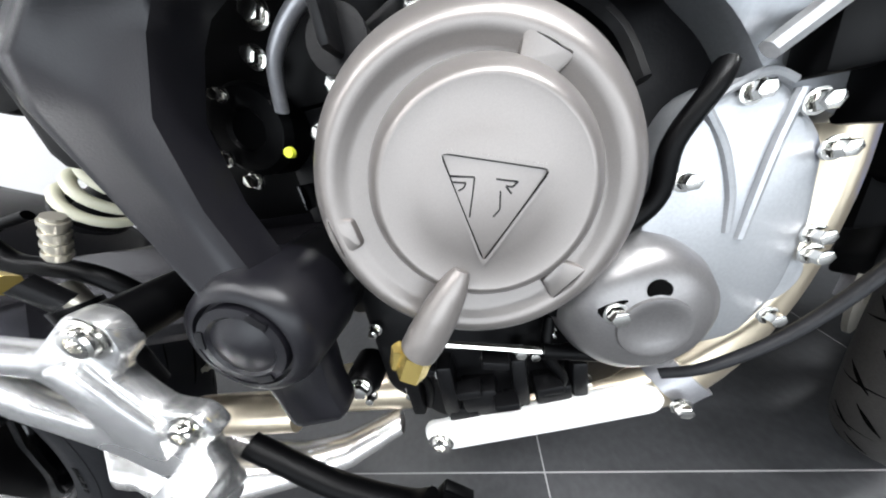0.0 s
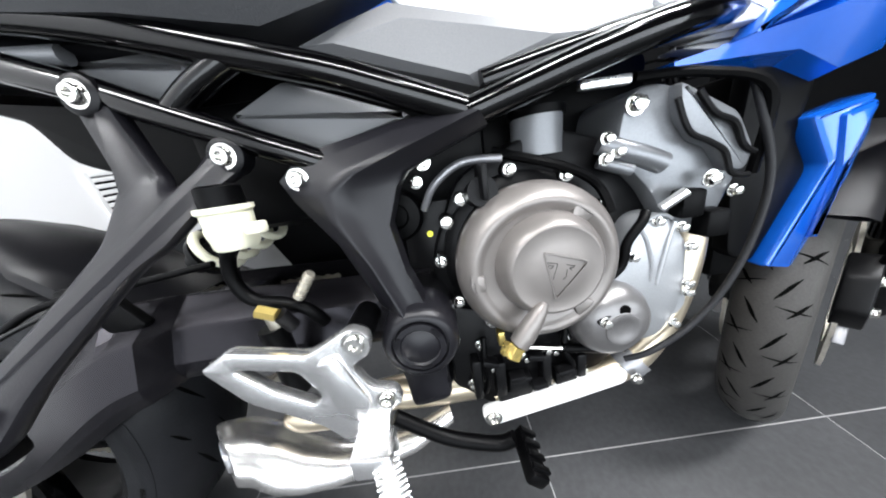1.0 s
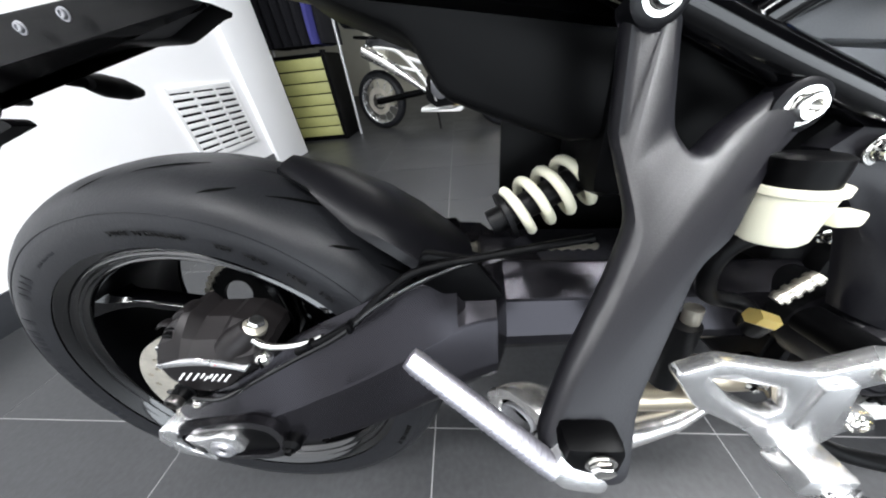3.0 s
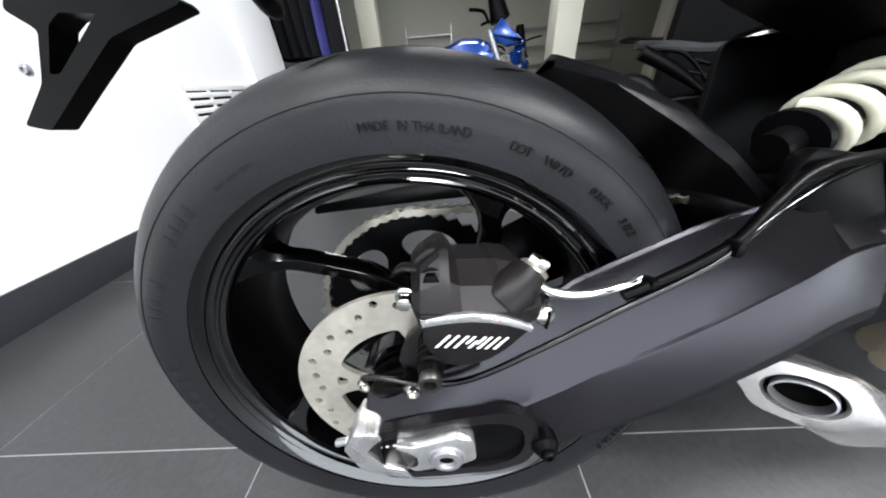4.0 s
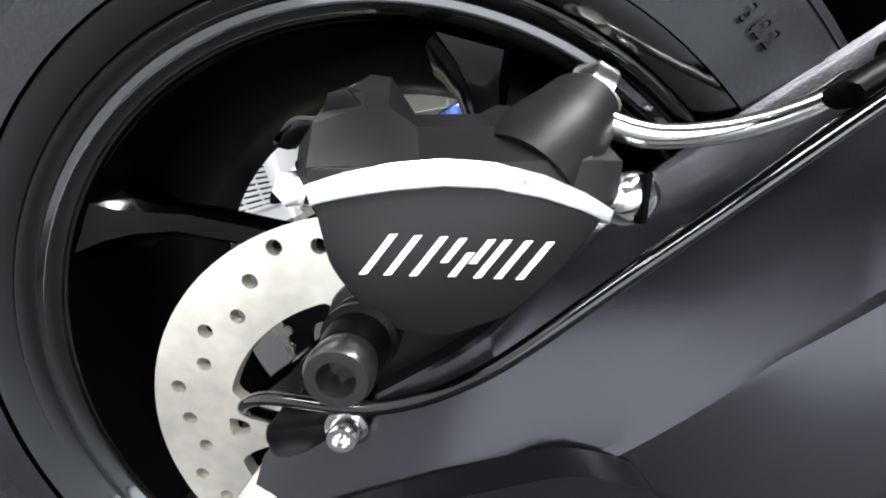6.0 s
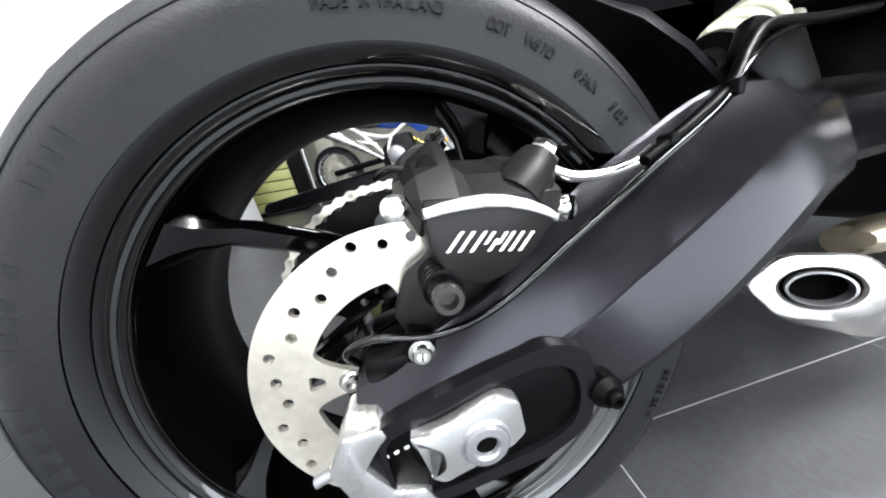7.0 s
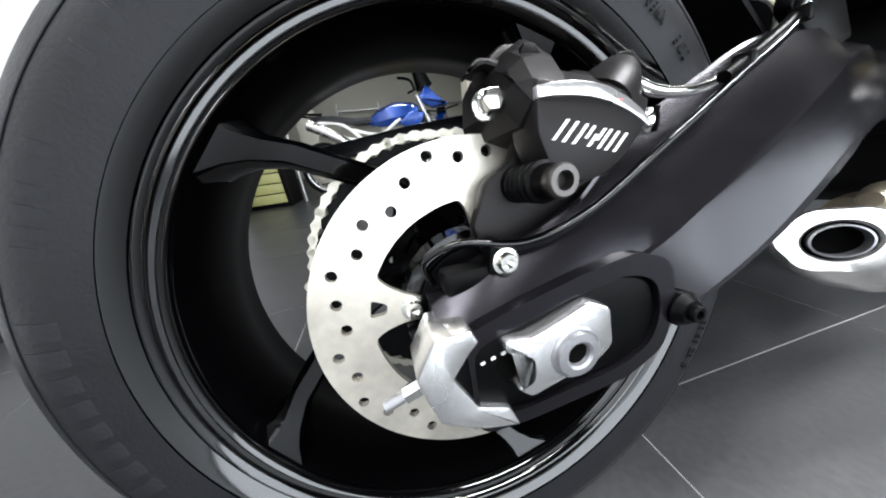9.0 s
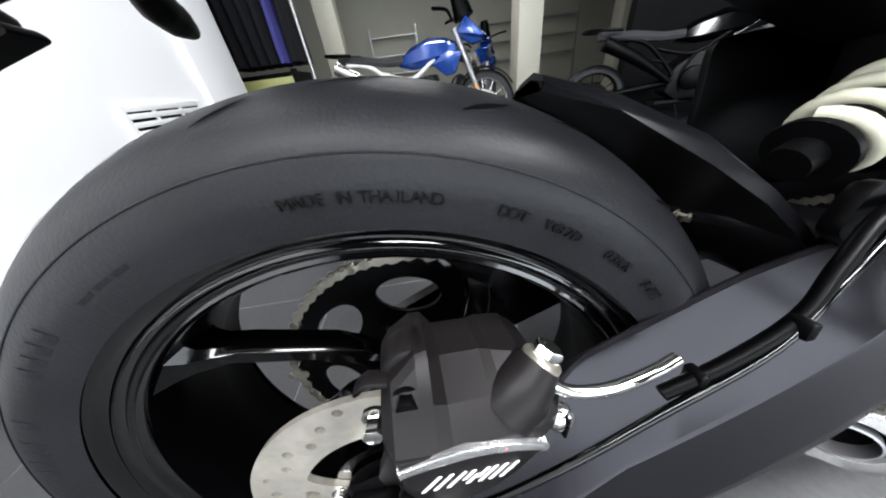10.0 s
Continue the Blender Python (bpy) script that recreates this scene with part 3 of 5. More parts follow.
part("guard_boss", lathe([(0.012, -0.14), (0.012, -0.158), (0.008, -0.163), (0, -0.163)], 0.116, 0.299, 24), "matt", arm_r)
bolt(arm_r, 0.116, -0.162, 0.299, 0.0058, 0.005, mat="matt")
part("swing_pivot", lathe([(0.036, -0.10), (0.036, 0.10)], 0.68, 0.443, 32), "casting", bike)

# ---- rear brake caliper ----
CAL = [(0.014, 0.424, 0.444, -0.130, -0.120), (0.020, 0.412, 0.455, -0.138, -0.119), (0.034, 0.408, 0.466, -0.139, -0.113), (0.041, 0.408, 0.466, -0.139, -0.111), (0.049, 0.408, 0.455, -0.139, -0.106),
       (0.074, 0.408, 0.455, -0.139, -0.106), (0.080, 0.408, 0.457, -0.139, -0.110), (0.098, 0.408, 0.455, -0.138, -0.114), (0.110, 0.412, 0.446, -0.134, -0.112), (0.118, 0.420, 0.436, -0.124, -0.106)]
rings = []
for x, zb, zt, yf, yt in CAL:
    rings.append([(x, -0.070, zb), (x, yf + 0.010, zb), (x, yf, zb + 0.010), (x, yf, min(0.432, zt - 0.004)), (x, yf * 0.55 + yt * 0.45, 0.45 * zt + 0.55 * min(0.436, zt - 0.003)), (x, yt, zt - 0.003), (x, yt + 0.006, zt), (x, -0.070, zt)])
cal = part("caliper", loft(rings), "caliper", bike, "dark anodised brake caliper", smooth=16)
cal.matrix_local = pose(0.0640, -0.1427, 0.4328, 0, 7, 7) @ pose(-0.0615, 0.1418, -0.4205)
part("caliper_face", plate(rounded([(0.020, 0.432), (0.040, 0.4315), (0.060, 0.4325), (0.082, 0.427), (0.102, 0.416), (0.086, 0.397), (0.073, 0.387), (0.054, 0.382), (0.034, 0.387), (0.023, 0.406)], 0.004), [], -0.118, -0.1405, 0.0016), "caliper", cal)
band = [(0.0200, 0.4275), (0.030, 0.4302), (0.042, 0.4322), (0.055, 0.4330), (0.068, 0.4318), (0.082, 0.4282), (0.094, 0.4232), (0.103, 0.4180), (0.1020, 0.4140), (0.094, 0.4178), (0.082, 0.4218), (0.068, 0.4248), (0.055, 0.4258), (0.042, 0.4252), (0.030, 0.4238), (0.0210, 0.4222)]
part("machined_band", plate(band, [], -0.124, -0.1418, 0.0006), "alu", cal, "bright machined band")
part("red_paint_dab", plate(circle(0.0765, 0.4262, 0.0008, 8), [], -0.1412, -0.1421), "red", cal)
for k, (dx_, dz_, ln_, tl_) in enumerate(((0, 0, 0.0105, 0), (0.0065, 0, 0.0105, 0), (0.0135, 0, 0.0105, 0), (0.0205, 0.002, 0.0065, 0), (0.0225, -0.002, 0.0065, 0), (0.0285, 0.002, 0.0065, 0), (0.0315, 0, 0.0105, 0), (0.0375, 0, 0.0105, 0), (0.0440, 0, 0.0105, 0))):
    x_, z_ = 0.0355 + dx_, 0.4088 + dz_ - 0.10 * dx_
    sk = 0.0045 * ln_ / 0.0105
    part("emblem_bar", plate([(x_ - sk, z_ - ln_ / 2), (x_ - sk + 0.0022, z_ - ln_ / 2), (x_ + sk + 0.0022, z_ + ln_ / 2), (x_ + sk, z_ + ln_ / 2)], [], -0.1402, -0.1411), "white", cal)
part("piston_housing", tube([(0.084, -0.121, 0.428), (0.094, -0.1185, 0.4385), (0.100, -0.1165, 0.4445), (0.1065, -0.114, 0.4515)], 0.0150, 28, 1, radii=[0.0195, 0.0190, 0.0165, 0.0140]), "caliper", cal)
part("body_lug", plate(rounded([(0.016, 0.440), (0.030, 0.440), (0.044, 0.462), (0.041, 0.466), (0.026, 0.466), (0.014, 0.455)], 0.005), [], -0.082, -0.104, 0.003), "caliper", cal)
part("banjo_ring", tube([(0.1045, -0.115, 0.446), (0.1055, -0.115, 0.4475), (0.1085, -0.115, 0.4545), (0.1095, -0.115, 0.456)], 0.0118, 24, 1, radii=[0.0095, 0.012, 0.012, 0.0095]), "chain", cal, "gold-tinted banjo fitting")
part("banjo_bolt", tube([(0.109, -0.115, 0.455), (0.1095, -0.115, 0.4562), (0.1120, -0.115, 0.4615), (0.1127, -0.115, 0.463)], 0.0085, 6, 1, radii=[0.0080, 0.0086, 0.0086, 0.0074]), "chrome", cal)
part("banjo_pipe", tube([(0.106, -0.124, 0.447), (0.122, -0.129, 0.440), (0.146, -0.132, 0.4405), (0.172, -0.132, 0.447), (0.186, -0.132, 0.4545)], 0.0038, 12), "chrome", cal)
part("pad_pin", tube([(0.106, -0.118, 0.424), (0.113, -0.130, 0.422)], 0.0062, 12, 1), "chrome", cal)
pin_head = part("pad_pin_head", lathe([(0.0085, -0.126), (0.0088, -0.131), (0.0072, -0.1345), (0.004, -0.1362), (0, -0.1368)], 0.1165, 0.4205, 24), "chrome", cal, "slotted bright pad pin")
part("slot", box(0.1157, 0.1173, -0.1374, -0.1335, 0.4130, 0.4280), "groove_shade", pin_head)
brk = part("caliper_bracket", plate(rounded([(-0.010, 0.455), (0.004, 0.462), (0.020, 0.455), (0.024, 0.428), (0.016, 0.408), (-0.002, 0.398), (-0.014, 0.370), (-0.006, 0.350), (0.030, 0.346), (0.055, 0.375), (0.085, 0.395), (0.06, 0.44), (0.03, 0.46), (0.0, 0.466)], 0.005), [], -0.100, -0.111, 0.002), "caliper", bike, "black cast caliper bracket")
brk.matrix_local = pose(0.008, -0.006, 0.006)
bolt(brk, 0.002, -0.111, 0.440, 0.0062, 0.013, True)
bolt(brk, 0.024, -0.117, 0.459, 0.0062, 0.008, True, "matt")
rib_prof = [(0.012, -0.108), (0.012, -0.116)]
for k in range(4):
    y_ = -0.117 - 0.006 * k
    rib_prof += [(0.0102, y_), (0.0116, y_ - 0.002), (0.0116, y_ - 0.004), (0.0096, y_ - 0.005)]
rib_prof += [(0.0094, -0.144), (0.0085, -0.148)]
part("slide_boot", lathe(rib_prof, 0.0190, 0.3935, 28), "matt", brk, "ribbed rubber boot")
part("slide_pin", lathe([(0.0078, -0.146), (0.0086, -0.150), (0.0086, -0.1535), (0.0076, -0.155), (0.0048, -0.155), (0.0044, -0.149), (0, -0.149)], 0.0190, 0.3935, 24), "pin", brk)
part("speed_sensor", box(-0.040, -0.006, -0.122, -0.104, 0.333, 0.349, 0.004), "matt", brk)
part("sensor_tab", plate(rounded([(-0.012, 0.342), (0.008, 0.340), (0.010, 0.358), (-0.008, 0.366)], 0.004), [], -0.112, -0.124, 0.002), "matt", brk)
bolt(brk, -0.001, -0.125, 0.350, 0.0062, 0.006)
part("sensor_lead", tube([(-0.036, -0.112, 0.345), (-0.040, -0.122, 0.362), (-0.020, -0.13, 0.372), (0.02, -0.134, 0.366), (0.06, -0.140, 0.379), (0.11, -0.142, 0.410), (0.16, -0.139, 0.438), (0.22, -0.134, 0.470), (0.262, -0.122, 0.498), (0.33, -0.10, 0.520), (0.42, -0.08, 0.53)], 0.0026, 10), "gloss", bike, "thin black sensor lead")
part("brake_hose", tube([(0.168, -0.132, 0.446), (0.20, -0.132, 0.462), (0.236, -0.128, 0.482), (0.262, -0.118, 0.503), (0.30, -0.105, 0.522), (0.38, -0.09, 0.528), (0.46, -0.08, 0.535)], 0.0040, 12), "matt", bike, "black rubber brake hose")
for x_, z_ in ((0.185, 0.455), (0.232, 0.480)):
    part("hose_clip", box(x_ - 0.003, x_ + 0.003, -0.137, -0.126, z_ - 0.006, z_ + 0.0045, 0.0018), "matt", bike)

# ---- frame hangers and foot controls ----
HP = [(0.437, 0.706), (0.463, 0.710), (0.470, 0.680), (0.480, 0.638), (0.491, 0.617), (0.504, 0.626), (0.535, 0.653), (0.557, 0.652), (0.558, 0.631), (0.535, 0.614), (0.503, 0.575), (0.482, 0.562), (0.458, 0.529), (0.438, 0.502), (0.428, 0.470), (0.392, 0.470), (0.381, 0.483), (0.402, 0.517), (0.430, 0.554), (0.449, 0.584), (0.446, 0.624)]
bm = plate(rounded(HP, 0.009), [], 0.008, -0.010, 0.006)
for v in bm.verts:
    v.co.y += -0.124 - 0.76 * max(0.0, 0.632 - v.co.z)
hang = part("pillion_hanger", bm, "satin", bike, "black cast pillion peg hanger")
hang.matrix_local = pose(-0.004, 0.018, -0.006)
for x_, z_ in ((0.451, 0.700), (0.545, 0.641)):
    part("bolt_boss", lathe([(0.0155, -0.120), (0.0155, -0.135), (0.0125, -0.137), (0, -0.137)], x_, z_, 28), "plastic", hang)
    bolt(hang, x_, -0.136, z_, 0.0080, 0.006)
part("peg_bracket", box(0.392, 0.424, -0.252, -0.232, 0.460, 0.500, 0.006), "matt", hang)
bolt(hang, 0.410, -0.252, 0.490, 0.0058, 0.005, True)
P0_, P1_ = Vector((0.388, -0.250, 0.480)), Vector((0.312, -0.224, 0.536))
pegp = part("pillion_peg", tube([P0_, P0_.lerp(P1_, 0.5), P0_.lerp(P1_, 0.95), P1_], 0.0075, 16, 3, radii=[0.0066, 0.0066, 0.0066, 0.005]), "peg", hang, "silver ribbed folding pillion peg")
d_ = (P1_ - P0_).normalized()
for k in range(22):
    c_ = P0_.lerp(P1_, 0.08 + 0.86 * k / 21)
    rb = part("rib", tube([-d_ * 0.0010, d_ * 0.0010], 0.0070, 12, 1), "peg", pegp) if k == 0 else again(rb, "rib", pegp, ORIGIN)
    rb.matrix_local = Matrix.Translation(c_)
part("peg_knuckle", tube([(0.420, -0.243, 0.466), (0.414, -0.243, 0.467), (0.396, -0.244, 0.474), (0.386, -0.243, 0.484)], 0.0125, 16, 3, radii=[0.008, 0.0125, 0.0125, 0.0100]), "alu", hang)

MS = [((0.757, 0.648), (0.766, 0.640), (0.775, 0.630)), ((0.705, 0.646), (0.714, 0.624), (0.722, 0.611)), ((0.606, 0.629), (0.655, 0.606), (0.700, 0.602)), ((0.582, 0.609), (0.630, 0.592), (0.690, 0.590)),
      ((0.591, 0.590), (0.632, 0.568), (0.675, 0.557)), ((0.620, 0.546), (0.652, 0.525), (0.680, 0.512)), ((0.646, 0.480), (0.671, 0.470), (0.694, 0.468))]
rings = []
for k_, ((ax_, az_), (rx_, rz_), (bx_, bz_)) in enumerate(MS):
    sec = []
    for f_, yy in ((0.0, -0.112), (0.02, -0.128), (0.35, -0.134)):
        sec.append((ax_ + (rx_ - ax_) * f_, yy, az_ + (rz_ - az_) * f_))
    sec += [(rx_ + (ax_ - rx_) * 0.2, -0.146, rz_ + (az_ - rz_) * 0.2), (rx_, -0.150, rz_)]
    dip = 0.0 if k_ < 3 else 0.004 if k_ == 3 else 0.008
    for f_, yy in ((0.10, -0.1490), (0.28, -0.1470 + dip), (0.60, -0.1420 + dip * 0.7), (0.88, -0.1385 + dip * 0.2), (0.96, -0.1370), (1.0, -0.128), (1.0, -0.112)):
        sec.append((rx_ + (bx_ - rx_) * f_, yy, rz_ + (bz_ - rz_) * f_))
    back = (0.018, 0.018, 0.018, 0.016, 0.010, 0.004, 0.0)[k_]
    rings.append([(x_ - 0.4 * back, y_ + back, z_) for x_, y_, z_ in sec])
mnt = part("engine_mount_cover", loft(rings), "satin", bike, "satin black side cover over the engine mount", smooth=50)
part("lower_lug", plate(rounded([(0.652, 0.478), (0.694, 0.472), (0.706, 0.440), (0.704, 0.405), (0.700, 0.382), (0.704, 0.358), (0.656, 0.350), (0.655, 0.384), (0.648, 0.420)], 0.012), [], -0.110, -0.136, 0.008), "satin", mnt)
part("pivot_boss", lathe([(0.0385, -0.10), (0.0380, -0.142), (0.0345, -0.1490), (0.0300, -0.1515), (0.0275, -0.1515), (0.0270, -0.1475), (0.0250, -0.1475), (0.0245, -0.1525), (0.0195, -0.1530), (0.0180, -0.1515), (0.0150, -0.1530), (0.0070, -0.1555), (0, -0.1560)], 0.680, 0.443, 48), "satin", mnt, "round black pivot cap")
for k in range(3):
    part("cap_notch", plate(rounded([(-0.006, -0.0022), (0.006, -0.0022), (0.0052, 0.0022), (-0.0052, 0.0022)], 0.001), [], -0.1515, -0.1536), "plastic", mnt).matrix_local = pose(0.680 + 0.0222 * math.cos(radians(40 + 120 * k)), 0, 0.443 + 0.0222 * math.sin(radians(40 + 120 * k)), 0, 50 - 120 * k, 0)
bolt(mnt, 0.597, -0.119, 0.608, 0.0072, 0.007)

rs = part("footpeg_bracket", plate(rounded([(0.493, 0.463), (0.520, 0.478), (0.586, 0.464), (0.602, 0.472), (0.626, 0.484), (0.642, 0.476), (0.640, 0.458), (0.620, 0.446), (0.632, 0.421), (0.655, 0.415), (0.658, 0.399), (0.645, 0.393), (0.638, 0.367), (0.640, 0.345), (0.619, 0.342), (0.601, 0.358), (0.580, 0.384), (0.560, 0.398), (0.522, 0.422)], 0.006), [rounded([(0.519, 0.4600), (0.573, 0.4490), (0.588, 0.4200), (0.579, 0.4110), (0.545, 0.4320)], 0.005)], -0.158, -0.170, 0.0022), "alu", bike, "polished aluminium rider footpeg bracket")
part("raised_face", plate(rounded([(0.592, 0.458), (0.612, 0.462), (0.622, 0.432), (0.632, 0.410), (0.622, 0.385), (0.598, 0.398)], 0.007), [], -0.168, -0.175, 0.003), "alu", rs)
part("bracket_standoff", tube([(0.629, -0.12, 0.470), (0.629, -0.16, 0.470)], 0.013, 20, 1), "matt", rs)
bolt(rs, 0.629, -0.170, 0.470, 0.0085, 0.005)
bolt(rs, 0.644, -0.170, 0.407, 0.0075, 0.005)
part("peg_clevis", box(0.606, 0.644, -0.196, -0.164, 0.345, 0.370, 0.004), "alu", rs)
fp = part("footpeg", tube([(0.630, -0.176, 0.352), (0.640, -0.198, 0.342), (0.650, -0.221, 0.331)], 0.0115, 14, 5), "alu", rs, "ribbed aluminium footpeg")
for k in range(11):
    c_ = Vector((0.630, -0.176, 0.352)).lerp(Vector((0.650, -0.221, 0.331)), 0.15 + 0.08 * k)
    rb = part("rib", box(-0.0125, 0.0125, -0.0011, 0.0011, -0.004, 0.0125, 0.0006), "alu", fp)
    rb.matrix_local = Matrix.Translation(c_) @ pose(0, 0, 0, 35, 0, 25)
part("peg_spring", tube([(0.622, -0.18, 0.352), (0.634, -0.20, 0.346)], 0.007, 12, 1), "chrome", rs)
ped = part("brake_pedal", tube([(0.640, -0.150, 0.362), (0.690, -0.155, 0.330), (0.740, -0.160, 0.318), (0.760, -0.163, 0.326)], 0.0075, 12, 5), "matt", bike, "black rear brake pedal")
part("pedal_pad", box(-0.010, 0.010, -0.028, 0.020, -0.007, 0.007, 0.003), "matt", ped).matrix_local = pose(0.770, -0.172, 0.317, 0, 40, 0)
for k in range(4):
    part("pad_rib", box(-0.010, 0.010, -0.003, 0.003, 0.006, 0.010, 0.001), "matt", ped).matrix_local = pose(0.770, -0.192 + 0.012 * k, 0.317, 0, 40, 0)

# brake fluid reservoir
res = part("brake_fluid_reservoir", lathe([(0.0, -0.020), (0.021, -0.020), (0.024, -0.016), (0.026, 0.018), (0.029, 0.020), (0.029, 0.025), (0, 0.025)], 0, 0, 28), "cream", bike, "cream plastic brake fluid reservoir")
res.matrix_local = pose(0.5393, -0.136, 0.5750, 90, 0, 0) @ Matrix.Diagonal((0.72, 0.80, 0.72, 1))
part("cap", lathe([(0.023, 0.024), (0.022, 0.044), (0.018, 0.046), (0, 0.046)], 0, 0, 20), "matt", res, "black screw cap")
part("mounting_ear", box(0.026, 0.046, -0.006, 0.006, 0.004, 0.020, 0.003), "cream", res)
part("reservoir_hose", tube([(0.5340, -0.136, 0.561), (0.5233, -0.133, 0.550), (0.5195, -0.132, 0.529), (0.5290, -0.131, 0.507), (0.5550, -0.128, 0.497), (0.5731, -0.124, 0.485), (0.583, -0.118, 0.465)], 0.0062, 12), "matt", bike, "black rubber reservoir hose")
fit_ = part("hose_fitting", tube([(0.5735, -0.135, 0.5035), (0.5915, -0.135, 0.5260)], 0.0045, 12, 1), "chain", bike, "pale gold ribbed hose fitting")
for k in range(4):
    c_ = Vector((0.5735, -0.135, 0.5035)).lerp(Vector((0.5915, -0.135, 0.5260)), 0.14 + 0.24 * k)
    part("rib", tube([c_ - Vector((0.0010, 0, 0.00125)), c_ + Vector((0.0010, 0, 0.00125))], 0.0056, 12, 1), "chain", fit_)
part("union_nut", tube([(0.5445, -0.150, 0.503), (0.5600, -0.150, 0.4965)], 0.0062, 6, 1), "brass", bike, "brass hose union nut")
part("union_body", tube([(0.5600, -0.147, 0.4960), (0.5640, -0.140, 0.478)], 0.0068, 12, 1), "casting", bike)
part("master_cylinder", tube([(0.535, -0.122, 0.39), (0.530, -0.122, 0.470)], 0.013, 16, 1), "casting", bike)
part("pushrod", tube([(0.535, -0.122, 0.470), (0.533, -0.122, 0.486)], 0.007, 12, 1), "chain", bike)

# ---- frame tubes and body panels ----
for nm_, pts_, r_ in (("frame_rail", [(0.24, -0.10, 0.778), (0.32, -0.103, 0.770), (0.40, -0.106, 0.757), (0.472, -0.108, 0.740), (0.55, -0.108, 0.716), (0.637, -0.108, 0.690), (0.687, -0.108, 0.671), (0.757, -0.108, 0.643)], 0.0125),
                      ("frame_rail", [(0.752, -0.108, 0.642), (0.809, -0.108, 0.658), (0.868, -0.108, 0.674), (0.945, -0.102, 0.692), (1.02, -0.07, 0.705)], 0.0135),
                      ("frame_rail", [(0.77, -0.095, 0.668), (0.86, -0.095, 0.685), (0.945, -0.09, 0.700)], 0.0110),
                      ("frame_strut", [(0.500, -0.104, 0.675), (0.530, -0.106, 0.693), (0.570, -0.106, 0.710)], 0.0105),
                      ("frame_rail", [(0.33, -0.098, 0.745), (0.43, -0.104, 0.706), (0.52, -0.106, 0.664), (0.60, -0.106, 0.628), (0.66, -0.10, 0.60)], 0.0120),
                      ("frame_rail", [(0.24, 0.10, 0.765), (0.45, 0.105, 0.735), (0.634, 0.108, 0.712), (0.77, 0.108, 0.65)], 0.0125),
                      ("frame_rail", [(0.33, 0.098, 0.745), (0.43, 0.104, 0.706), (0.60, 0.106, 0.628)], 0.0120)):
    part(nm_, tube(pts_, r_, 14, 6), "gloss", bike, "gloss black steel frame tube")
part("side_panel", plate(rounded([(0.528, 0.674), (0.588, 0.699), (0.704, 0.654), (0.597, 0.631)], 0.008), [], -0.055, -0.080, 0.006), "knee", bike, "graphite grey side panel")
part("side_panel", plate(rounded([(0.400, 0.735), (0.472, 0.736), (0.540, 0.716), (0.498, 0.694), (0.450, 0.700)], 0.008), [], -0.055, -0.078, 0.006), "knee", bike, "graphite grey side panel")
part("airbox", box(0.46, 0.78, -0.055, 0.055, 0.56, 0.70, 0.02), "matt", bike)
tank_rings = []
for x, z0, z1, hw in ((0.60, 0.725, 0.76, 0.05), (0.66, 0.71, 0.83, 0.065), (0.76, 0.70, 0.92, 0.07), (0.88, 0.70, 0.96, 0.07), (1.00, 0.71, 0.94, 0.065), (1.08, 0.73, 0.88, 0.05)):
    tank_rings.append([(x, hw * cy, z0 + (z1 - z0) * cz) for cy, cz in ((-0.75, 0), (-0.98, 0.22), (-1, 0.5), (-0.8, 0.82), (-0.35, 1), (0.35, 1), (0.8, 0.82), (1, 0.5), (0.98, 0.22), (0.75, 0))])
part("fuel_tank", loft(tank_rings), "blue", bike, "blue painted fuel tank")
KO = [(0.612, 0.718), (0.655, 0.731), (0.697, 0.741), (0.780, 0.722), (0.872, 0.700), (0.868, 0.693), (0.770, 0.667), (0.690, 0.692)]
KF = [(0.646, 0.7145), (0.680, 0.7210), (0.707, 0.7255), (0.770, 0.7130), (0.838, 0.6985), (0.832, 0.6960), (0.760, 0.6765), (0.705, 0.6945)]
rings = [[(x, y, z) for x, z in ring] for y, ring in ((-0.050, KO), (-0.084, KO), (-0.087, [(x * 0.93 + u * 0.07, z * 0.93 + w * 0.07) for (x, z), (u, w) in zip(KO, KF)]), (-0.0925, [(x * 0.08 + u * 0.92, z * 0.08 + w * 0.92) for (x, z), (u, w) in zip(KO, KF)]), (-0.0930, KF))]
part("tank_side_panel", loft(rings), "knee", bike, "graphite knee panel with bevelled edge", smooth=14)
part("tank_upper_panel", plate(rounded([(0.700, 0.744), (0.718, 0.731), (0.865, 0.700), (0.905, 0.692), (0.978, 0.687), (1.050, 0.691), (1.03, 0.76), (0.85, 0.84), (0.72, 0.84)], 0.006), [], -0.050, -0.0835, 0.005), "silver", bike, "silver painted tank panel")
part("panel_decal", plate(rounded([(0.930, 0.712), (0.985, 0.698), (1.010, 0.700), (0.985, 0.716), (0.935, 0.726)], 0.004), [rounded([(0.935, 0.714), (0.984, 0.702), (1.003, 0.703), (0.982, 0.713), (0.938, 0.722)], 0.003)], -0.0830, -0.0842, 0), "grey", bike)
seat_rings = []
for x, z0, z1, hw in ((0.16, 0.79, 0.83, 0.10), (0.26, 0.775, 0.85, 0.125), (0.40, 0.752, 0.83, 0.13), (0.50, 0.738, 0.80, 0.135), (0.60, 0.722, 0.785, 0.125), (0.68, 0.748, 0.80, 0.105), (0.73, 0.765, 0.81, 0.09)):
    seat_rings.append([(x, hw * cy, z0 + (z1 - z0) * cz) for cy, cz in ((-0.92, 0), (-1, 0.25), (-0.96, 0.65), (-0.7, 0.95), (0, 1), (0.7, 0.95), (0.96, 0.65), (1, 0.25), (0.92, 0))])
part("seat", loft(seat_rings), "seat", bike, "dark grey vinyl rider seat")
tail_rings = []
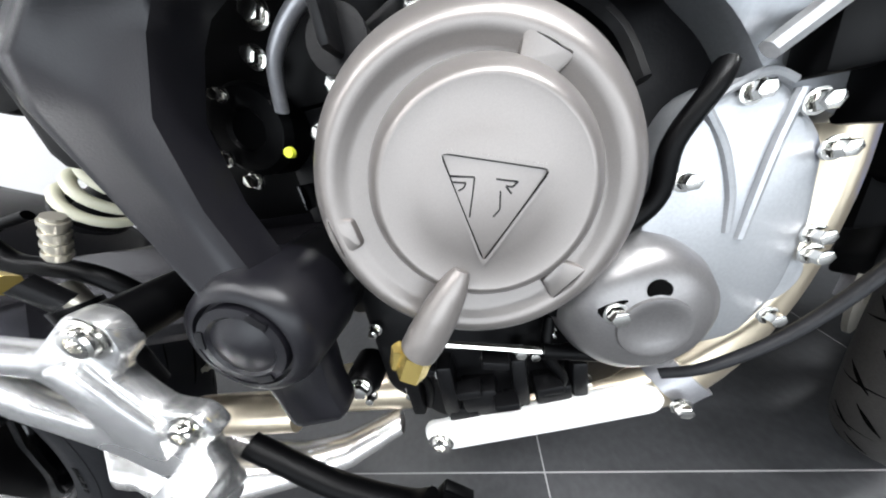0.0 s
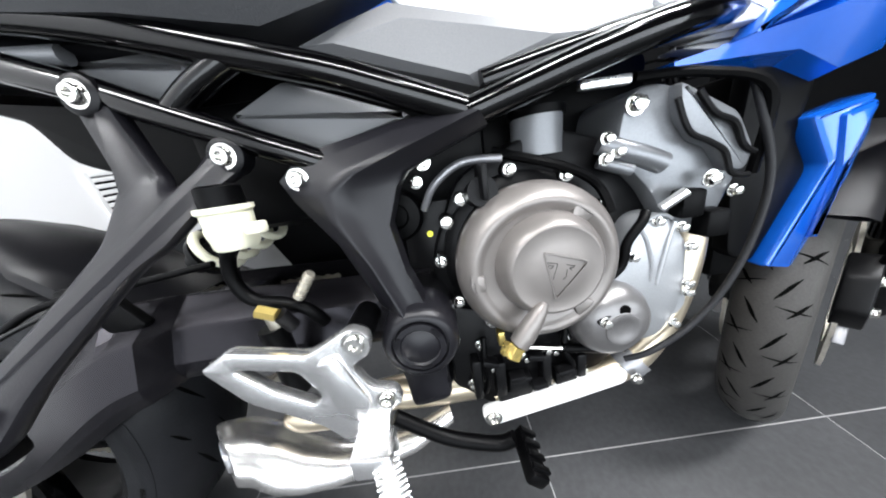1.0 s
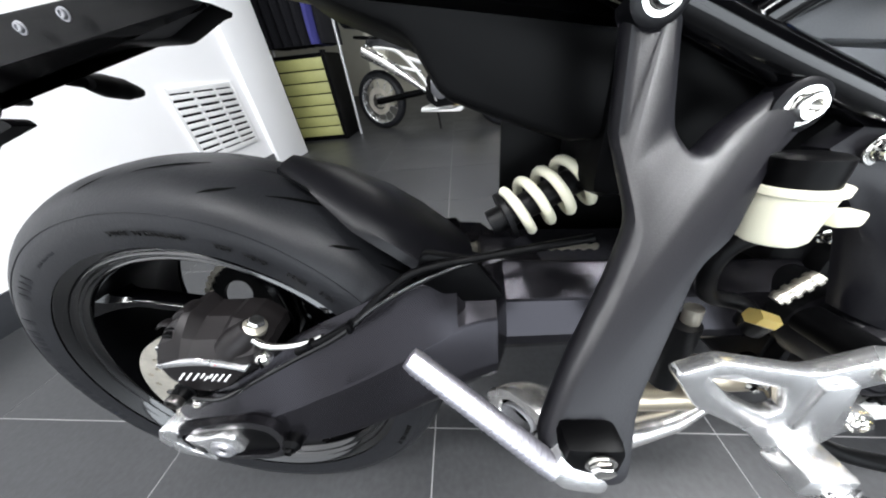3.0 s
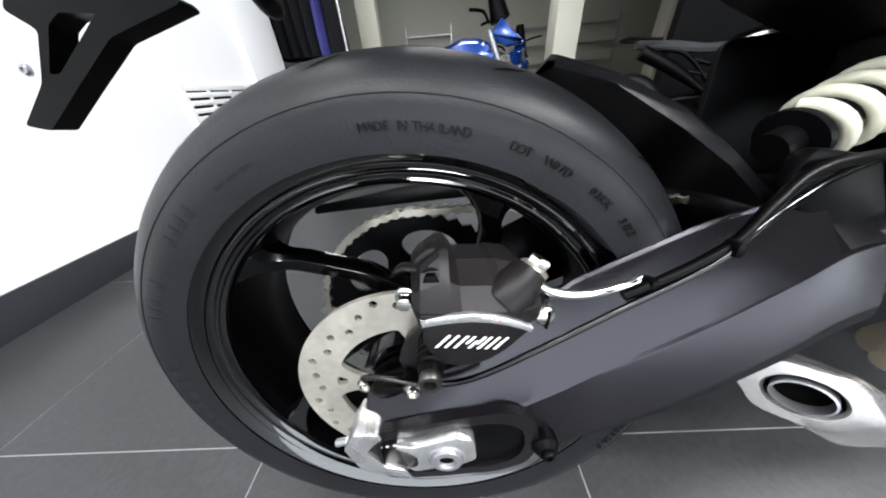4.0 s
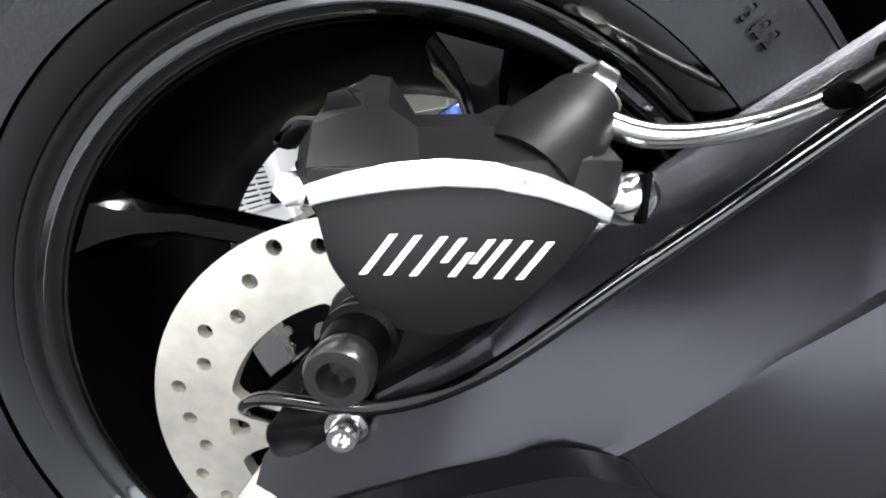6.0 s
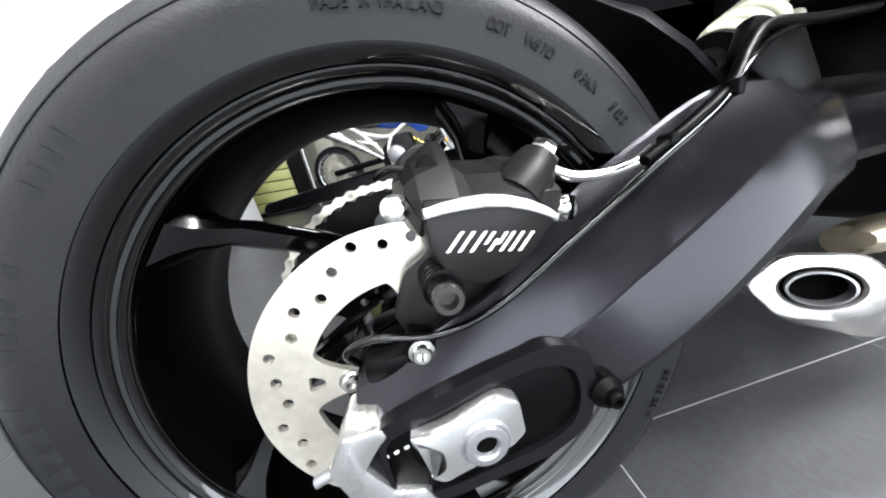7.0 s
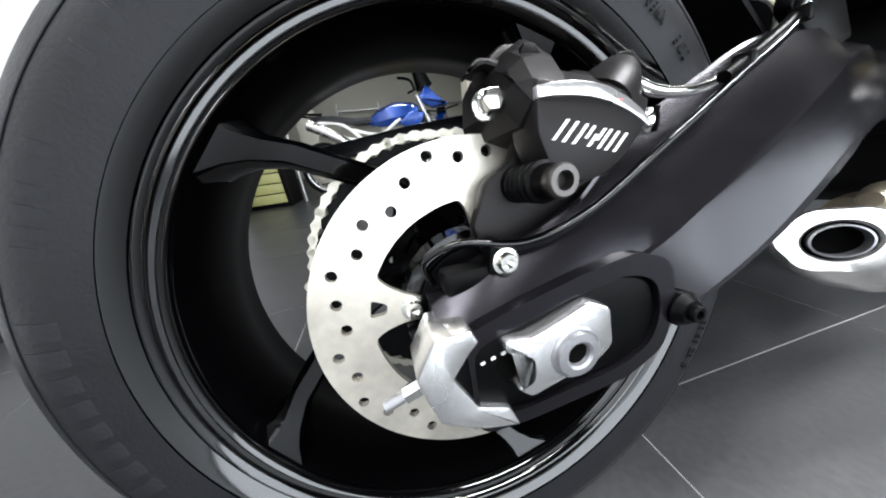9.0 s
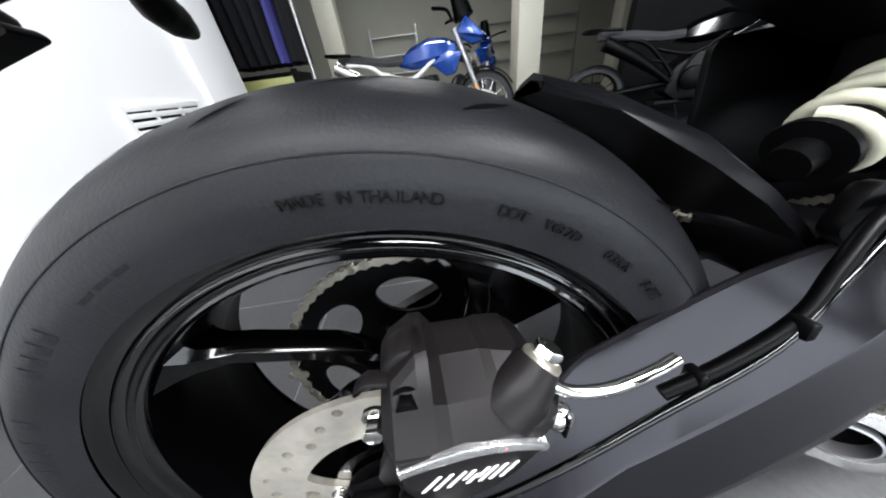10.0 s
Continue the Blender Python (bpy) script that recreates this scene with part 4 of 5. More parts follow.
for x, z0, z1, hw in ((0.50, 0.728, 0.75, 0.085), (0.36, 0.728, 0.77, 0.092), (0.24, 0.742, 0.80, 0.088), (0.12, 0.77, 0.83, 0.075), (0.0, 0.805, 0.85, 0.055), (-0.08, 0.83, 0.86, 0.03)):
    tail_rings.append([(x, hw * cy, z0 + (z1 - z0) * cz) for cy, cz in ((-0.8, 0.12), (-1, 0.4), (-0.9, 1), (0.9, 1), (1, 0.4), (0.8, 0.12), (0, 0))])
tail = part("tail_unit", loft(tail_rings), "plastic", bike, "black plastic tail underside")
part("tail_trim", tube([(0.42, -0.088, 0.735), (0.30, -0.092, 0.742), (0.18, -0.082, 0.765), (0.08, -0.068, 0.792)], 0.008, 10), "grey", tail)
part("tail_lamp", box(-0.085, -0.03, -0.04, 0.04, 0.835, 0.855, 0.006), "red", tail, "red tail lamp lens")

# number plate bracket and indicators
nb = part("plate_bracket", plate(rounded([(-0.228, 0.709), (-0.204, 0.705), (-0.168, 0.735), (-0.115, 0.743), (0.011, 0.755), (0.080, 0.752), (0.135, 0.772), (0.060, 0.792), (-0.10, 0.784), (-0.120, 0.776), (-0.157, 0.757), (-0.208, 0.733)], 0.006), [], 0.014, -0.014, 0.004), "matt", bike, "black plastic number plate bracket")
nb.matrix_local = pose(-0.004, 0, -0.025)
part("cross_bar", plate(rounded([(-0.307, 0.702), (-0.288, 0.687), (-0.312, 0.650), (-0.353, 0.618), (-0.331, 0.612), (-0.279, 0.646), (-0.229, 0.678), (-0.157, 0.696), (-0.164, 0.703), (-0.224, 0.709), (-0.299, 0.711)], 0.004), [rounded([(-0.262, 0.697), (-0.232, 0.694), (-0.290, 0.656), (-0.300, 0.656), (-0.276, 0.690)], 0.003)], 0.010, -0.010, 0), "matt", nb)
for s_ in (-1, 1):
    part("indicator_stalk", tube([(-0.135, 0.01 * s_, 0.748), (-0.138, 0.07 * s_, 0.742)], 0.007, 10, 1), "matt", nb)
    part("indicator", tube([(-0.132, 0.065 * s_, 0.742), (-0.140, 0.088 * s_, 0.740), (-0.146, 0.115 * s_, 0.738), (-0.150, 0.140 * s_, 0.736)], 0.014, 14, 4, radii=[0.009, 0.0145, 0.014, 0.006]), "matt", nb, "slim black indicator")
    part("reflector_arm", tube([(-0.19, 0.0, 0.728), (-0.21, 0.03 * s_, 0.727), (-0.23, 0.06 * s_, 0.728)], 0.006, 10, 4), "matt", nb)
bolt(nb, -0.315, -0.012, 0.66, 0.004, 0.003, mat="alu_dark")
bolt(nb, -0.05, -0.022, 0.770, 0.004, 0.003, mat="alu_dark")
bolt(nb, 0.0, -0.022, 0.775, 0.004, 0.003, mat="alu_dark")

part("inner_mudguard", plate(rounded([(0.205, 0.745), (0.300, 0.705), (0.325, 0.660), (0.385, 0.635), (0.440, 0.615), (0.455, 0.615), (0.560, 0.615), (0.66, 0.62), (0.68, 0.66), (0.56, 0.74)], 0.012), [], 0.055, -0.045, 0.008), "matt", bike, "black inner mudguard")

# hugger over the rear tyre
hg_rings = []
for a_, ro in ((64, 0.334), (56, 0.341), (46, 0.350), (38, 0.360), (31, 0.372), (25, 0.384)):
    ca, sa = math.cos(radians(a_)), math.sin(radians(a_))
    hw = 0.030 + 0.048 * min((64 - a_) / 20, 1)
    ring = []
    for y, dr in ((-1.0, -0.016 * min((64 - a_) / 18, 1) - 0.006), (-0.96, -0.012), (-0.70, -0.001), (0, 0.004), (0.70, -0.001), (0.96, -0.012), (1.0, -0.016 * min((64 - a_) / 18, 1) - 0.006), (0.94, -0.010), (0.68, -0.006), (0, -0.001), (-0.68, -0.006), (-0.94, -0.012)):
        ring.append(((ro + dr) * ca, hw * y, WZ + (ro + dr) * sa))
    hg_rings.append(ring)
part("hugger", loft(hg_rings), "plastic", bike, "black plastic rear hugger")
part("hugger_arm", plate(rounded([(0.290, 0.505), (0.340, 0.470), (0.38, 0.48), (0.35, 0.525), (0.30, 0.535)], 0.008), [], -0.085, -0.097, 0.003), "matt", bike)

# dark plate and blocks added to keep the middle of the machine black
part("battery_tray", plate(rounded([(0.400, 0.640), (0.400, 0.520), (0.440, 0.440), (0.700, 0.440), (0.700, 0.660)], 0.015), [], 0.112, 0.122, 0.002), "matt", bike, "black plate added behind the shock absorber to close the gap")
part("throttle_housing", box(0.700, 1.000, 0.0, 0.090, 0.560, 0.705, 0.012), "matt", bike)
part("gearbox_casting", box(0.665, 0.760, -0.045, 0.095, 0.380, 0.600, 0.015), "casting", bike)

# shock absorber
ax0, ax1 = Vector((0.400, -0.004, 0.535)), Vector((0.482, 0.006, 0.573))
d_ = (ax1 - ax0).normalized()
u_ = d_.cross(Vector((0, 1, 0))).normalized()
v_ = d_.cross(u_)
coil = [ax0 + (ax1 - ax0) * (k / 84) + (u_ * math.cos(k * math.pi / 11) + v_ * math.sin(k * math.pi / 11)) * 0.029 for k in range(85)]
shock = part("shock_spring", tube(coil, 0.0058, 10, 1), "cream", bike, "cream coil spring")
part("damper", tube([ax0 - d_ * 0.03, ax1 + d_ * 0.04], 0.016, 16, 1), "casting", shock)
part("spring_collar", tube([ax0 - d_ * 0.012, ax0 - d_ * 0.006], 0.030, 24, 1), "casting", shock)

# ---- engine ----
eng = part("engine_block", plate(rounded([(0.70, 0.300), (0.76, 0.268), (0.90, 0.300), (0.985, 0.36), (0.99, 0.48), (0.93, 0.60), (0.84, 0.63), (0.74, 0.59), (0.70, 0.50)], 0.02), [], 0.11, -0.062, 0.006), "casting", bike, "dark cast engine block")
part("side_cover", plate(rounded([(0.706, 0.44), (0.705, 0.32), (0.752, 0.274), (0.82, 0.284), (0.890, 0.306), (0.94, 0.345), (0.90, 0.40), (0.80, 0.41)], 0.012), [], -0.06, -0.076, 0.004), "casting", eng)
for k, (x_, z_, w_, h_) in enumerate(((0.735, 0.335, 0.012, 0.06), (0.765, 0.33, 0.014, 0.055), (0.79, 0.315, 0.03, 0.03), (0.825, 0.335, 0.012, 0.05), (0.85, 0.32, 0.028, 0.022), (0.775, 0.30, 0.03, 0.02), (0.82, 0.30, 0.022, 0.02), (0.87, 0.335, 0.012, 0.035))):
    part("cast_rib", box(x_ - w_ / 2, x_ + w_ / 2, -0.094, -0.07, z_ - h_ / 2, z_ + h_ / 2, 0.003), "casting", eng)
part("shift_rod", tube([(0.772, -0.10, 0.388), (0.842, -0.098, 0.372)], 0.0028, 8, 1), "chrome", eng)
part("shift_boot", tube([(0.842, -0.098, 0.372), (0.90, -0.094, 0.358)], 0.0055, 10, 1), "matt", eng)
for x_, z_ in ((0.743, 0.381), (0.801, 0.352), (0.839, 0.356), (0.877, 0.323), (0.688, 0.318), (0.714, 0.392), (0.728, 0.322), (0.757, 0.345)):
    bolt(eng, x_, -0.080, z_, 0.0042, 0.009, True)
for x_, z_, a_ in ((0.752, 0.366, 20), (0.784, 0.338, -8), (0.812, 0.322, -8), (0.845, 0.338, -12), (0.808, 0.366, 10)):
    lever = part("cable_clip", box(-0.010, 0.010, -0.010, 0.004, -0.0035, 0.0035, 0.0012), "casting", eng)
    lever.matrix_local = pose(x_, -0.094, z_, 0, a_, 0)
part("drain_hose", tube([(0.748, -0.088, 0.396), (0.746, -0.094, 0.370), (0.750, -0.092, 0.338), (0.744, -0.088, 0.312)], 0.0038, 10), "matt", eng)
part("drain_hose", tube([(0.852, -0.086, 0.392), (0.846, -0.094, 0.365), (0.856, -0.094, 0.342), (0.850, -0.088, 0.318)], 0.0045, 10), "matt", eng)
ccx, ccz = 0.806, 0.494
part("clutch_housing", lathe([(0.0935, -0.050), (0.0935, -0.070), (0.0905, -0.073), (0.0800, -0.076), (0.0815, -0.080), (0.0812, -0.0965), (0.0790, -0.0985)], ccx + 0.002, ccz, 96), "casting", eng, "dark drum of the clutch housing")
cl = part("clutch_cover", lathe([(0.0810, -0.0960), (0.0838, -0.0970), (0.0843, -0.1010), (0.0840, -0.1090), (0.0826, -0.1150), (0.0796, -0.1205), (0.0758, -0.1255), (0.0720, -0.1295), (0.0690, -0.1312), (0.0662, -0.1314), (0.0632, -0.1298), (0.0605, -0.1278), (0.0580, -0.1265), (0.0300, -0.1255)], ccx + 0.003, ccz - 0.001, 128), "cover", bike, "bronze-grey clutch cover")
part("inner_dome", lathe([(0.0540, -0.1200), (0.0525, -0.1280), (0.0500, -0.1350), (0.0468, -0.1410), (0.0438, -0.1448), (0.0420, -0.1462), (0.0408, -0.1462), (0.0396, -0.1456), (0.025, -0.1478), (0.012, -0.1488), (0, -0.1490)], 0.8145, 0.4975, 128), "cover", cl)
for a_ in (52, 186, 312):
    lug = part("cover_lug", plate(rounded([(-0.009, -0.007), (0.004, -0.012), (0.007, 0.0), (0.004, 0.012), (-0.009, 0.007)], 0.002), [], -0.120, -0.1312, 0.0025), "cover", cl)
    lug.matrix_local = pose(ccx + 0.0640 * math.cos(radians(a_)), 0, ccz + 0.0640 * math.sin(radians(a_)), 0, -a_, 0)


def outline(points, w):
    """A closed outline as a thin frame."""
    c = Vector((sum(p[0] for p in points) / len(points), sum(p[1] for p in points) / len(points)))
    return [tuple(Vector(p) + (c - Vector(p)).normalized() * w) for p in points]


tri = [(0.8000, 0.5190), (0.8425, 0.5045), (0.8105, 0.4690)]
part("emblem_frame", plate(rounded(tri, 0.004), [rounded(outline(tri, 0.0024), 0.0034)], -0.1455, -0.1496, 0), "cover", cl, "raised triangular emblem frame")
INNER = outline(tri, 0.0027)
# dark tubes draw the shade of the emblem's recessed lines
for line in (INNER + [INNER[0]], [(0.799, 0.5095), (0.812, 0.5065), (0.810, 0.499), (0.806, 0.4855)], [(0.8005, 0.506), (0.807, 0.5045), (0.8055, 0.502), (0.8025, 0.501)],
             [(0.823, 0.5035), (0.834, 0.500), (0.831, 0.4978), (0.8275, 0.4990), (0.830, 0.4945)], [(0.8245, 0.497), (0.8230, 0.487), (0.8190, 0.4835)]):
    if len(line) != 4 or line[0] != INNER[0]:
        line = [(0.8148 + 0.70 * (p[0] - 0.815), 0.5008 + 0.70 * (p[1] - 0.499)) for p in line]
    bm = bmesh.new()
    for p, q in zip(line, line[1:]):
        merge(bm, tube([(p[0], -0.1487, p[1]), (q[0], -0.1487, q[1])], 0.00042, 6, 1))
    part("emblem_groove", bm, "casting", cl)
part("cover_spout", tube([(0.8015, -0.1465, 0.468), (0.796, -0.1475, 0.460), (0.788, -0.1490, 0.449), (0.780, -0.1500, 0.438), (0.774, -0.1505, 0.430)], 0.012, 20, 5, radii=[0.0035, 0.0070, 0.0092, 0.0100, 0.0096]), "cover", cl)
part("brass_union", tube([(0.773, -0.1510, 0.429), (0.7665, -0.1515, 0.417)], 0.0082, 6, 1), "brass", cl, "brass cable union")
part("brass_union", tube([(0.7635, -0.1480, 0.430), (0.7595, -0.1480, 0.419)], 0.0048, 6, 1), "brass", cl)
part("brass_tab", box(0.762, 0.770, -0.112, -0.100, 0.398, 0.416, 0.002), "brass", cl)
part("oil_filler", tube([(0.760, -0.070, 0.568), (0.760, -0.108, 0.574)], 0.015, 20, 1), "casting", cl)
part("filler_tab", box(0.757, 0.763, -0.124, -0.085, 0.566, 0.600, 0.003), "casting", cl)
part("oil_line", tube([(0.700, -0.075, 0.560), (0.715, -0.085, 0.585), (0.745, -0.088, 0.603), (0.785, -0.088, 0.602)], 0.0042, 10), "alu_dark", cl)
for a_ in (18, 27, 58, 96, 132, 150, 178, 212, 242, 290):
    part("bolt_ear", tube([(ccx + 0.096 * math.cos(radians(a_)), -0.050, ccz + 0.096 * math.sin(radians(a_))), (ccx + 0.096 * math.cos(radians(a_)), -0.076, ccz + 0.096 * math.sin(radians(a_)))], 0.0085, 12, 1), "casting", cl)
    bolt(cl, ccx + 0.096 * math.cos(radians(a_)), -0.076, ccz + 0.096 * math.sin(radians(a_)), 0.0050, 0.008, True)
part("rating_plate", box(0.7078, 0.7098, -0.101, -0.083, 0.500, 0.515, 0.0004), "gloss", cl)
for k in range(3):
    part("print_bar", box(0.7074, 0.7079, -0.099 + 0.001 * k, -0.086, 0.5035 + 0.004 * k, 0.5047 + 0.004 * k), "white", cl)

wp = part("water_pump_cover", lathe([(0.046, -0.060), (0.046, -0.092), (0.044, -0.104), (0.039, -0.114), (0.030, -0.121), (0.0195, -0.124), (0.019, -0.1255), (0.016, -0.126), (0.012, -0.124), (0, -0.1235)], 0.896, 0.407, 64), "pump", bike, "grey domed water pump cover")
part("socket_recess", lathe([(0.0062, -0.116), (0.0060, -0.1236), (0.0052, -0.1238), (0, -0.1236)], 0.8975, 0.4295, 20), "groove_shade", wp)
part("bolt_recess", plate(rounded([(0.866, 0.420), (0.884, 0.428), (0.894, 0.414), (0.878, 0.408)], 0.006), [], -0.110, -0.1232, 0.001), "groove_shade", wp)
bolt(wp, 0.877, -0.1225, 0.418, 0.0050, 0.007, True)
for x_, z_ in ((0.862, 0.361), (0.935, 0.362), (0.925, 0.352), (0.828, 0.363), (0.850, 0.378)):
    bolt(wp, x_, -0.086, z_, 0.0045, 0.007, True)

case = part("timing_case", plate(rounded([(0.930, 0.520), (0.956, 0.524), (0.985, 0.488), (0.990, 0.44), (0.986, 0.40), (0.966, 0.366), (0.930, 0.36), (0.905, 0.40), (0.900, 0.45), (0.915, 0.495)], 0.012), [], -0.05, -0.096, 0.008), "alu_light", bike, "light grey engine timing case")
part("case_hose", tube([(0.929, -0.100, 0.528), (0.921, -0.106, 0.520), (0.907, -0.106, 0.499), (0.902, -0.105, 0.472), (0.877, -0.104, 0.451), (0.858, -0.102, 0.425), (0.850, -0.098, 0.405)], 0.0050, 10), "matt", case, "black hose across the engine")
part("case_ridge", tube([(0.927, -0.0955, 0.512), (0.937, -0.0965, 0.492), (0.944, -0.0965, 0.468), (0.946, -0.096, 0.445)], 0.0022, 8), "alu_light", case)
part("case_ridge", tube([(0.966, -0.0955, 0.512), (0.960, -0.0965, 0.490), (0.956, -0.0965, 0.465), (0.953, -0.096, 0.440)], 0.0026, 8), "alu_light", case)
part("case_ridge", tube([(0.928, -0.0955, 0.514), (0.948, -0.0965, 0.522), (0.962, -0.0955, 0.516)], 0.0022, 8), "alu_light", case)
for x_, z_ in ((0.921, 0.478), (0.945, 0.515), (0.985, 0.482), (0.988, 0.437), (0.990, 0.425), (0.972, 0.505), (0.978, 0.385)):
    bolt(case, x_, -0.096, z_, 0.0044, 0.008, True)
part("case_boss", lathe([(0.024, -0.06), (0.024, -0.088), (0.020, -0.094), (0, -0.095)], 0.972, 0.412, 32), "alu_light", case)

head = part("cylinder_head", plate(rounded([(0.912, 0.640), (0.926, 0.650), (0.952, 0.650), (1.018, 0.614), (1.040, 0.577), (1.038, 0.548), (1.022, 0.508), (1.004, 0.488), (0.963, 0.515), (0.943, 0.548), (0.922, 0.570), (0.905, 0.60)], 0.010), [], 0.11, -0.085, 0.006), "alu_case", bike, "grey cast cylinder head")
part("cam_cover", plate(rounded([(0.952, 0.648), (1.014, 0.614), (1.036, 0.577), (1.030, 0.555), (1.012, 0.560), (0.995, 0.585), (0.975, 0.592), (0.958, 0.615)], 0.008), [], -0.08, -0.099, 0.005), "alu_case", head)
part("head_ridge", tube([(0.950, -0.099, 0.632), (0.964, -0.100, 0.602), (0.985, -0.100, 0.590), (1.003, -0.100, 0.578), (1.014, -0.100, 0.556), (1.032, -0.100, 0.552)], 0.0028, 8), "casting", head)
part("head_ridge", tube([(0.968, -0.101, 0.636), (0.985, -0.102, 0.615), (1.006, -0.102, 0.604), (1.020, -0.101, 0.582), (1.034, -0.1, 0.574)], 0.0028, 8), "casting", head)
bolt(head, 0.995, -0.098, 0.553, 0.0066, 0.008, True)
bolt(head, 0.920, -0.086, 0.633, 0.0074, 0.010, True)
for x_, z_ in ((0.905, 0.592), (0.893, 0.606), (0.892, 0.586), (1.035, 0.535)):
    bolt(head, x_, -0.086, z_, 0.0048, 0.008, True)
part("coolant_outlet", tube([(0.893, -0.075, 0.602), (0.93, -0.085, 0.585), (0.952, -0.088, 0.574)], 0.011, 14, 4), "alu_case", head)
part("coolant_outlet", tube([(0.892, -0.075, 0.584), (0.922, -0.085, 0.571)], 0.007, 12, 2), "alu_case", head)
part("sensor_block", box(0.965, 0.990, -0.104, -0.085, 0.515, 0.545, 0.004), "matt", head)
part("sensor_block", box(0.995, 1.020, -0.104, -0.080, 0.490, 0.520, 0.004), "matt", head)
part("clutch_lever_bracket", tube([(0.945, -0.10, 0.53), (0.965, -0.105, 0.545)], 0.005, 8, 1), "alu", head)
part("throttle_body", tube([(0.838, -0.045, 0.600), (0.838, -0.045, 0.642)], 0.028, 24, 1), "grey", bike)
part("throttle_cap", tube([(0.838, -0.045, 0.640), (0.838, -0.045, 0.648)], 0.031, 24, 1), "matt", bike)
part("wiring_loom", tube([(0.78, -0.07, 0.61), (0.85, -0.085, 0.585), (0.89, -0.08, 0.56), (0.90, -0.09, 0.53)], 0.005, 8), "matt", bike)
part("wiring_loom", tube([(0.93, -0.07, 0.66), (0.99, -0.08, 0.655), (1.05, -0.09, 0.63), (1.06, -0.08, 0.55)], 0.005, 8), "matt", bike)
part("connector", box(0.865, 0.915, -0.088, -0.078, 0.652, 0.661, 0.002), "alu", bike)
part("yellow_dot", lathe([(0, -0.086), (0.0035, -0.086), (0.003, -0.089), (0, -0.089)], 0.703, 0.535, 12), "yellow", bike)

# exhaust
part("header_pipe", tube([(1.03, -0.045, 0.52), (1.015, -0.060, 0.45), (0.990, -0.068, 0.375), (0.945, -0.070, 0.312), (0.87, -0.068, 0.290), (0.76, -0.062, 0.272)], 0.021, 18), "header", bike, "straw-tinted steel header pipe")
part("header_pipe", tube([(1.04, 0.02, 0.52), (1.02, 0.015, 0.42), (0.97, 0.01, 0.30), (0.88, 0.0, 0.26), (0.76, -0.01, 0.26)], 0.021, 18), "header", bike)
part("pipe_clamp", tube([(0.955, -0.072, 0.322), (0.938, -0.071, 0.307)], 0.024, 18, 1), "alu_dark", bike)
col = part("collector", tube([(0.78, -0.030, 0.272), (0.70, -0.032, 0.276), (0.63, -0.035, 0.280), (0.58, -0.040, 0.285)], 0.025, 20, 5, radii=[0.022, 0.026, 0.026, 0.020]), "header", bike, "steel exhaust collector box")
def ring_at(cx, cy, cz, nx, ny, nz, ru, rv, k=32):
    n = Vector((nx, ny, nz)).normalized()
    u = n.cross(Vector((0, 0, 1))).normalized()
    v = u.cross(n)
    return [Vector((cx, cy, cz)) + (u * ru * math.cos(2 * math.pi * q / k) + v * rv * math.sin(2 * math.pi * q / k)) * (1 + 0.045 * math.cos(12 * math.pi * q / k) * min(max((rv - 0.022) / 0.01, 0), 1)) for q in range(k)]


MUF = [(0.690, -0.050, 0.240, -1, -0.2, 0, 0.014, 0.013), (0.630, -0.070, 0.224, -1, -0.3, -0.15, 0.018, 0.016), (0.575, -0.082, 0.221, -1, -0.2, 0.0, 0.021, 0.018), (0.525, -0.090, 0.226, -1, -0.15, 0.2, 0.028, 0.025),
       (0.485, -0.093, 0.240, -1, -0.2, 0.35, 0.036, 0.033), (0.455, -0.094, 0.258, -1, -0.4, 0.4, 0.043, 0.0385), (0.430, -0.095, 0.273, -1, -0.7, 0.3, 0.0475, 0.0400), (0.414, -0.099, 0.282, -0.9, -0.95, 0.2, 0.0490, 0.0385),
       (0.404, -0.1040, 0.287, -0.85, -1, 0.16, 0.0478, 0.0370), (0.4005, -0.1065, 0.288, -0.85, -1, 0.16, 0.0455, 0.0345), (0.4000, -0.1070, 0.288, -0.85, -1, 0.16, 0.0290, 0.0230), (0.4040, -0.1045, 0.287, -0.85, -1, 0.16, 0.0265, 0.0205)]
muf = part("muffler", loft([ring_at(*s) for s in MUF], caps=False), "muffler", bike, "short swept brushed steel muffler under the swingarm", smooth=50)
part("tail_pipe", loft([ring_at(*s) for s in ((0.4090, -0.1015, 0.286, -0.85, -1, 0.16, 0.0228, 0.0180), (0.3985, -0.1083, 0.288, -0.85, -1, 0.16, 0.0228, 0.0180), (0.3980, -0.1087, 0.288, -0.85, -1, 0.16, 0.0208, 0.0162), (0.4190, -0.0935, 0.284, -0.85, -1, 0.16, 0.0200, 0.0155))], caps=False), "alu_dark", muf, smooth=50)
part("pipe_bore", loft([ring_at(*s) for s in ((0.4120, -0.0990, 0.2855, -0.85, -1, 0.16, 0.0262, 0.0205), (0.450, -0.075, 0.268, -1, -0.6, 0.3, 0.021, 0.018))]), "groove_shade", muf)
part("silencer_canister", tube([(0.482, -0.092, 0.318), (0.505, -0.092, 0.318), (0.56, -0.090, 0.315), (0.61, -0.085, 0.308)], 0.020, 18, 4, radii=[0.009, 0.018, 0.019, 0.018]), "header", muf)
part("sump_guard", plate(rounded([(0.735, 0.292), (0.790, 0.302), (0.912, 0.328), (0.928, 0.320), (0.925, 0.304), (0.860, 0.288), (0.752, 0.264), (0.737, 0.272)], 0.008), [], -0.088, -0.100, 0.004), "white", bike, "bright white lower engine guard strip")
bolt(bike, 0.749, -0.100, 0.278, 0.0085, 0.005)
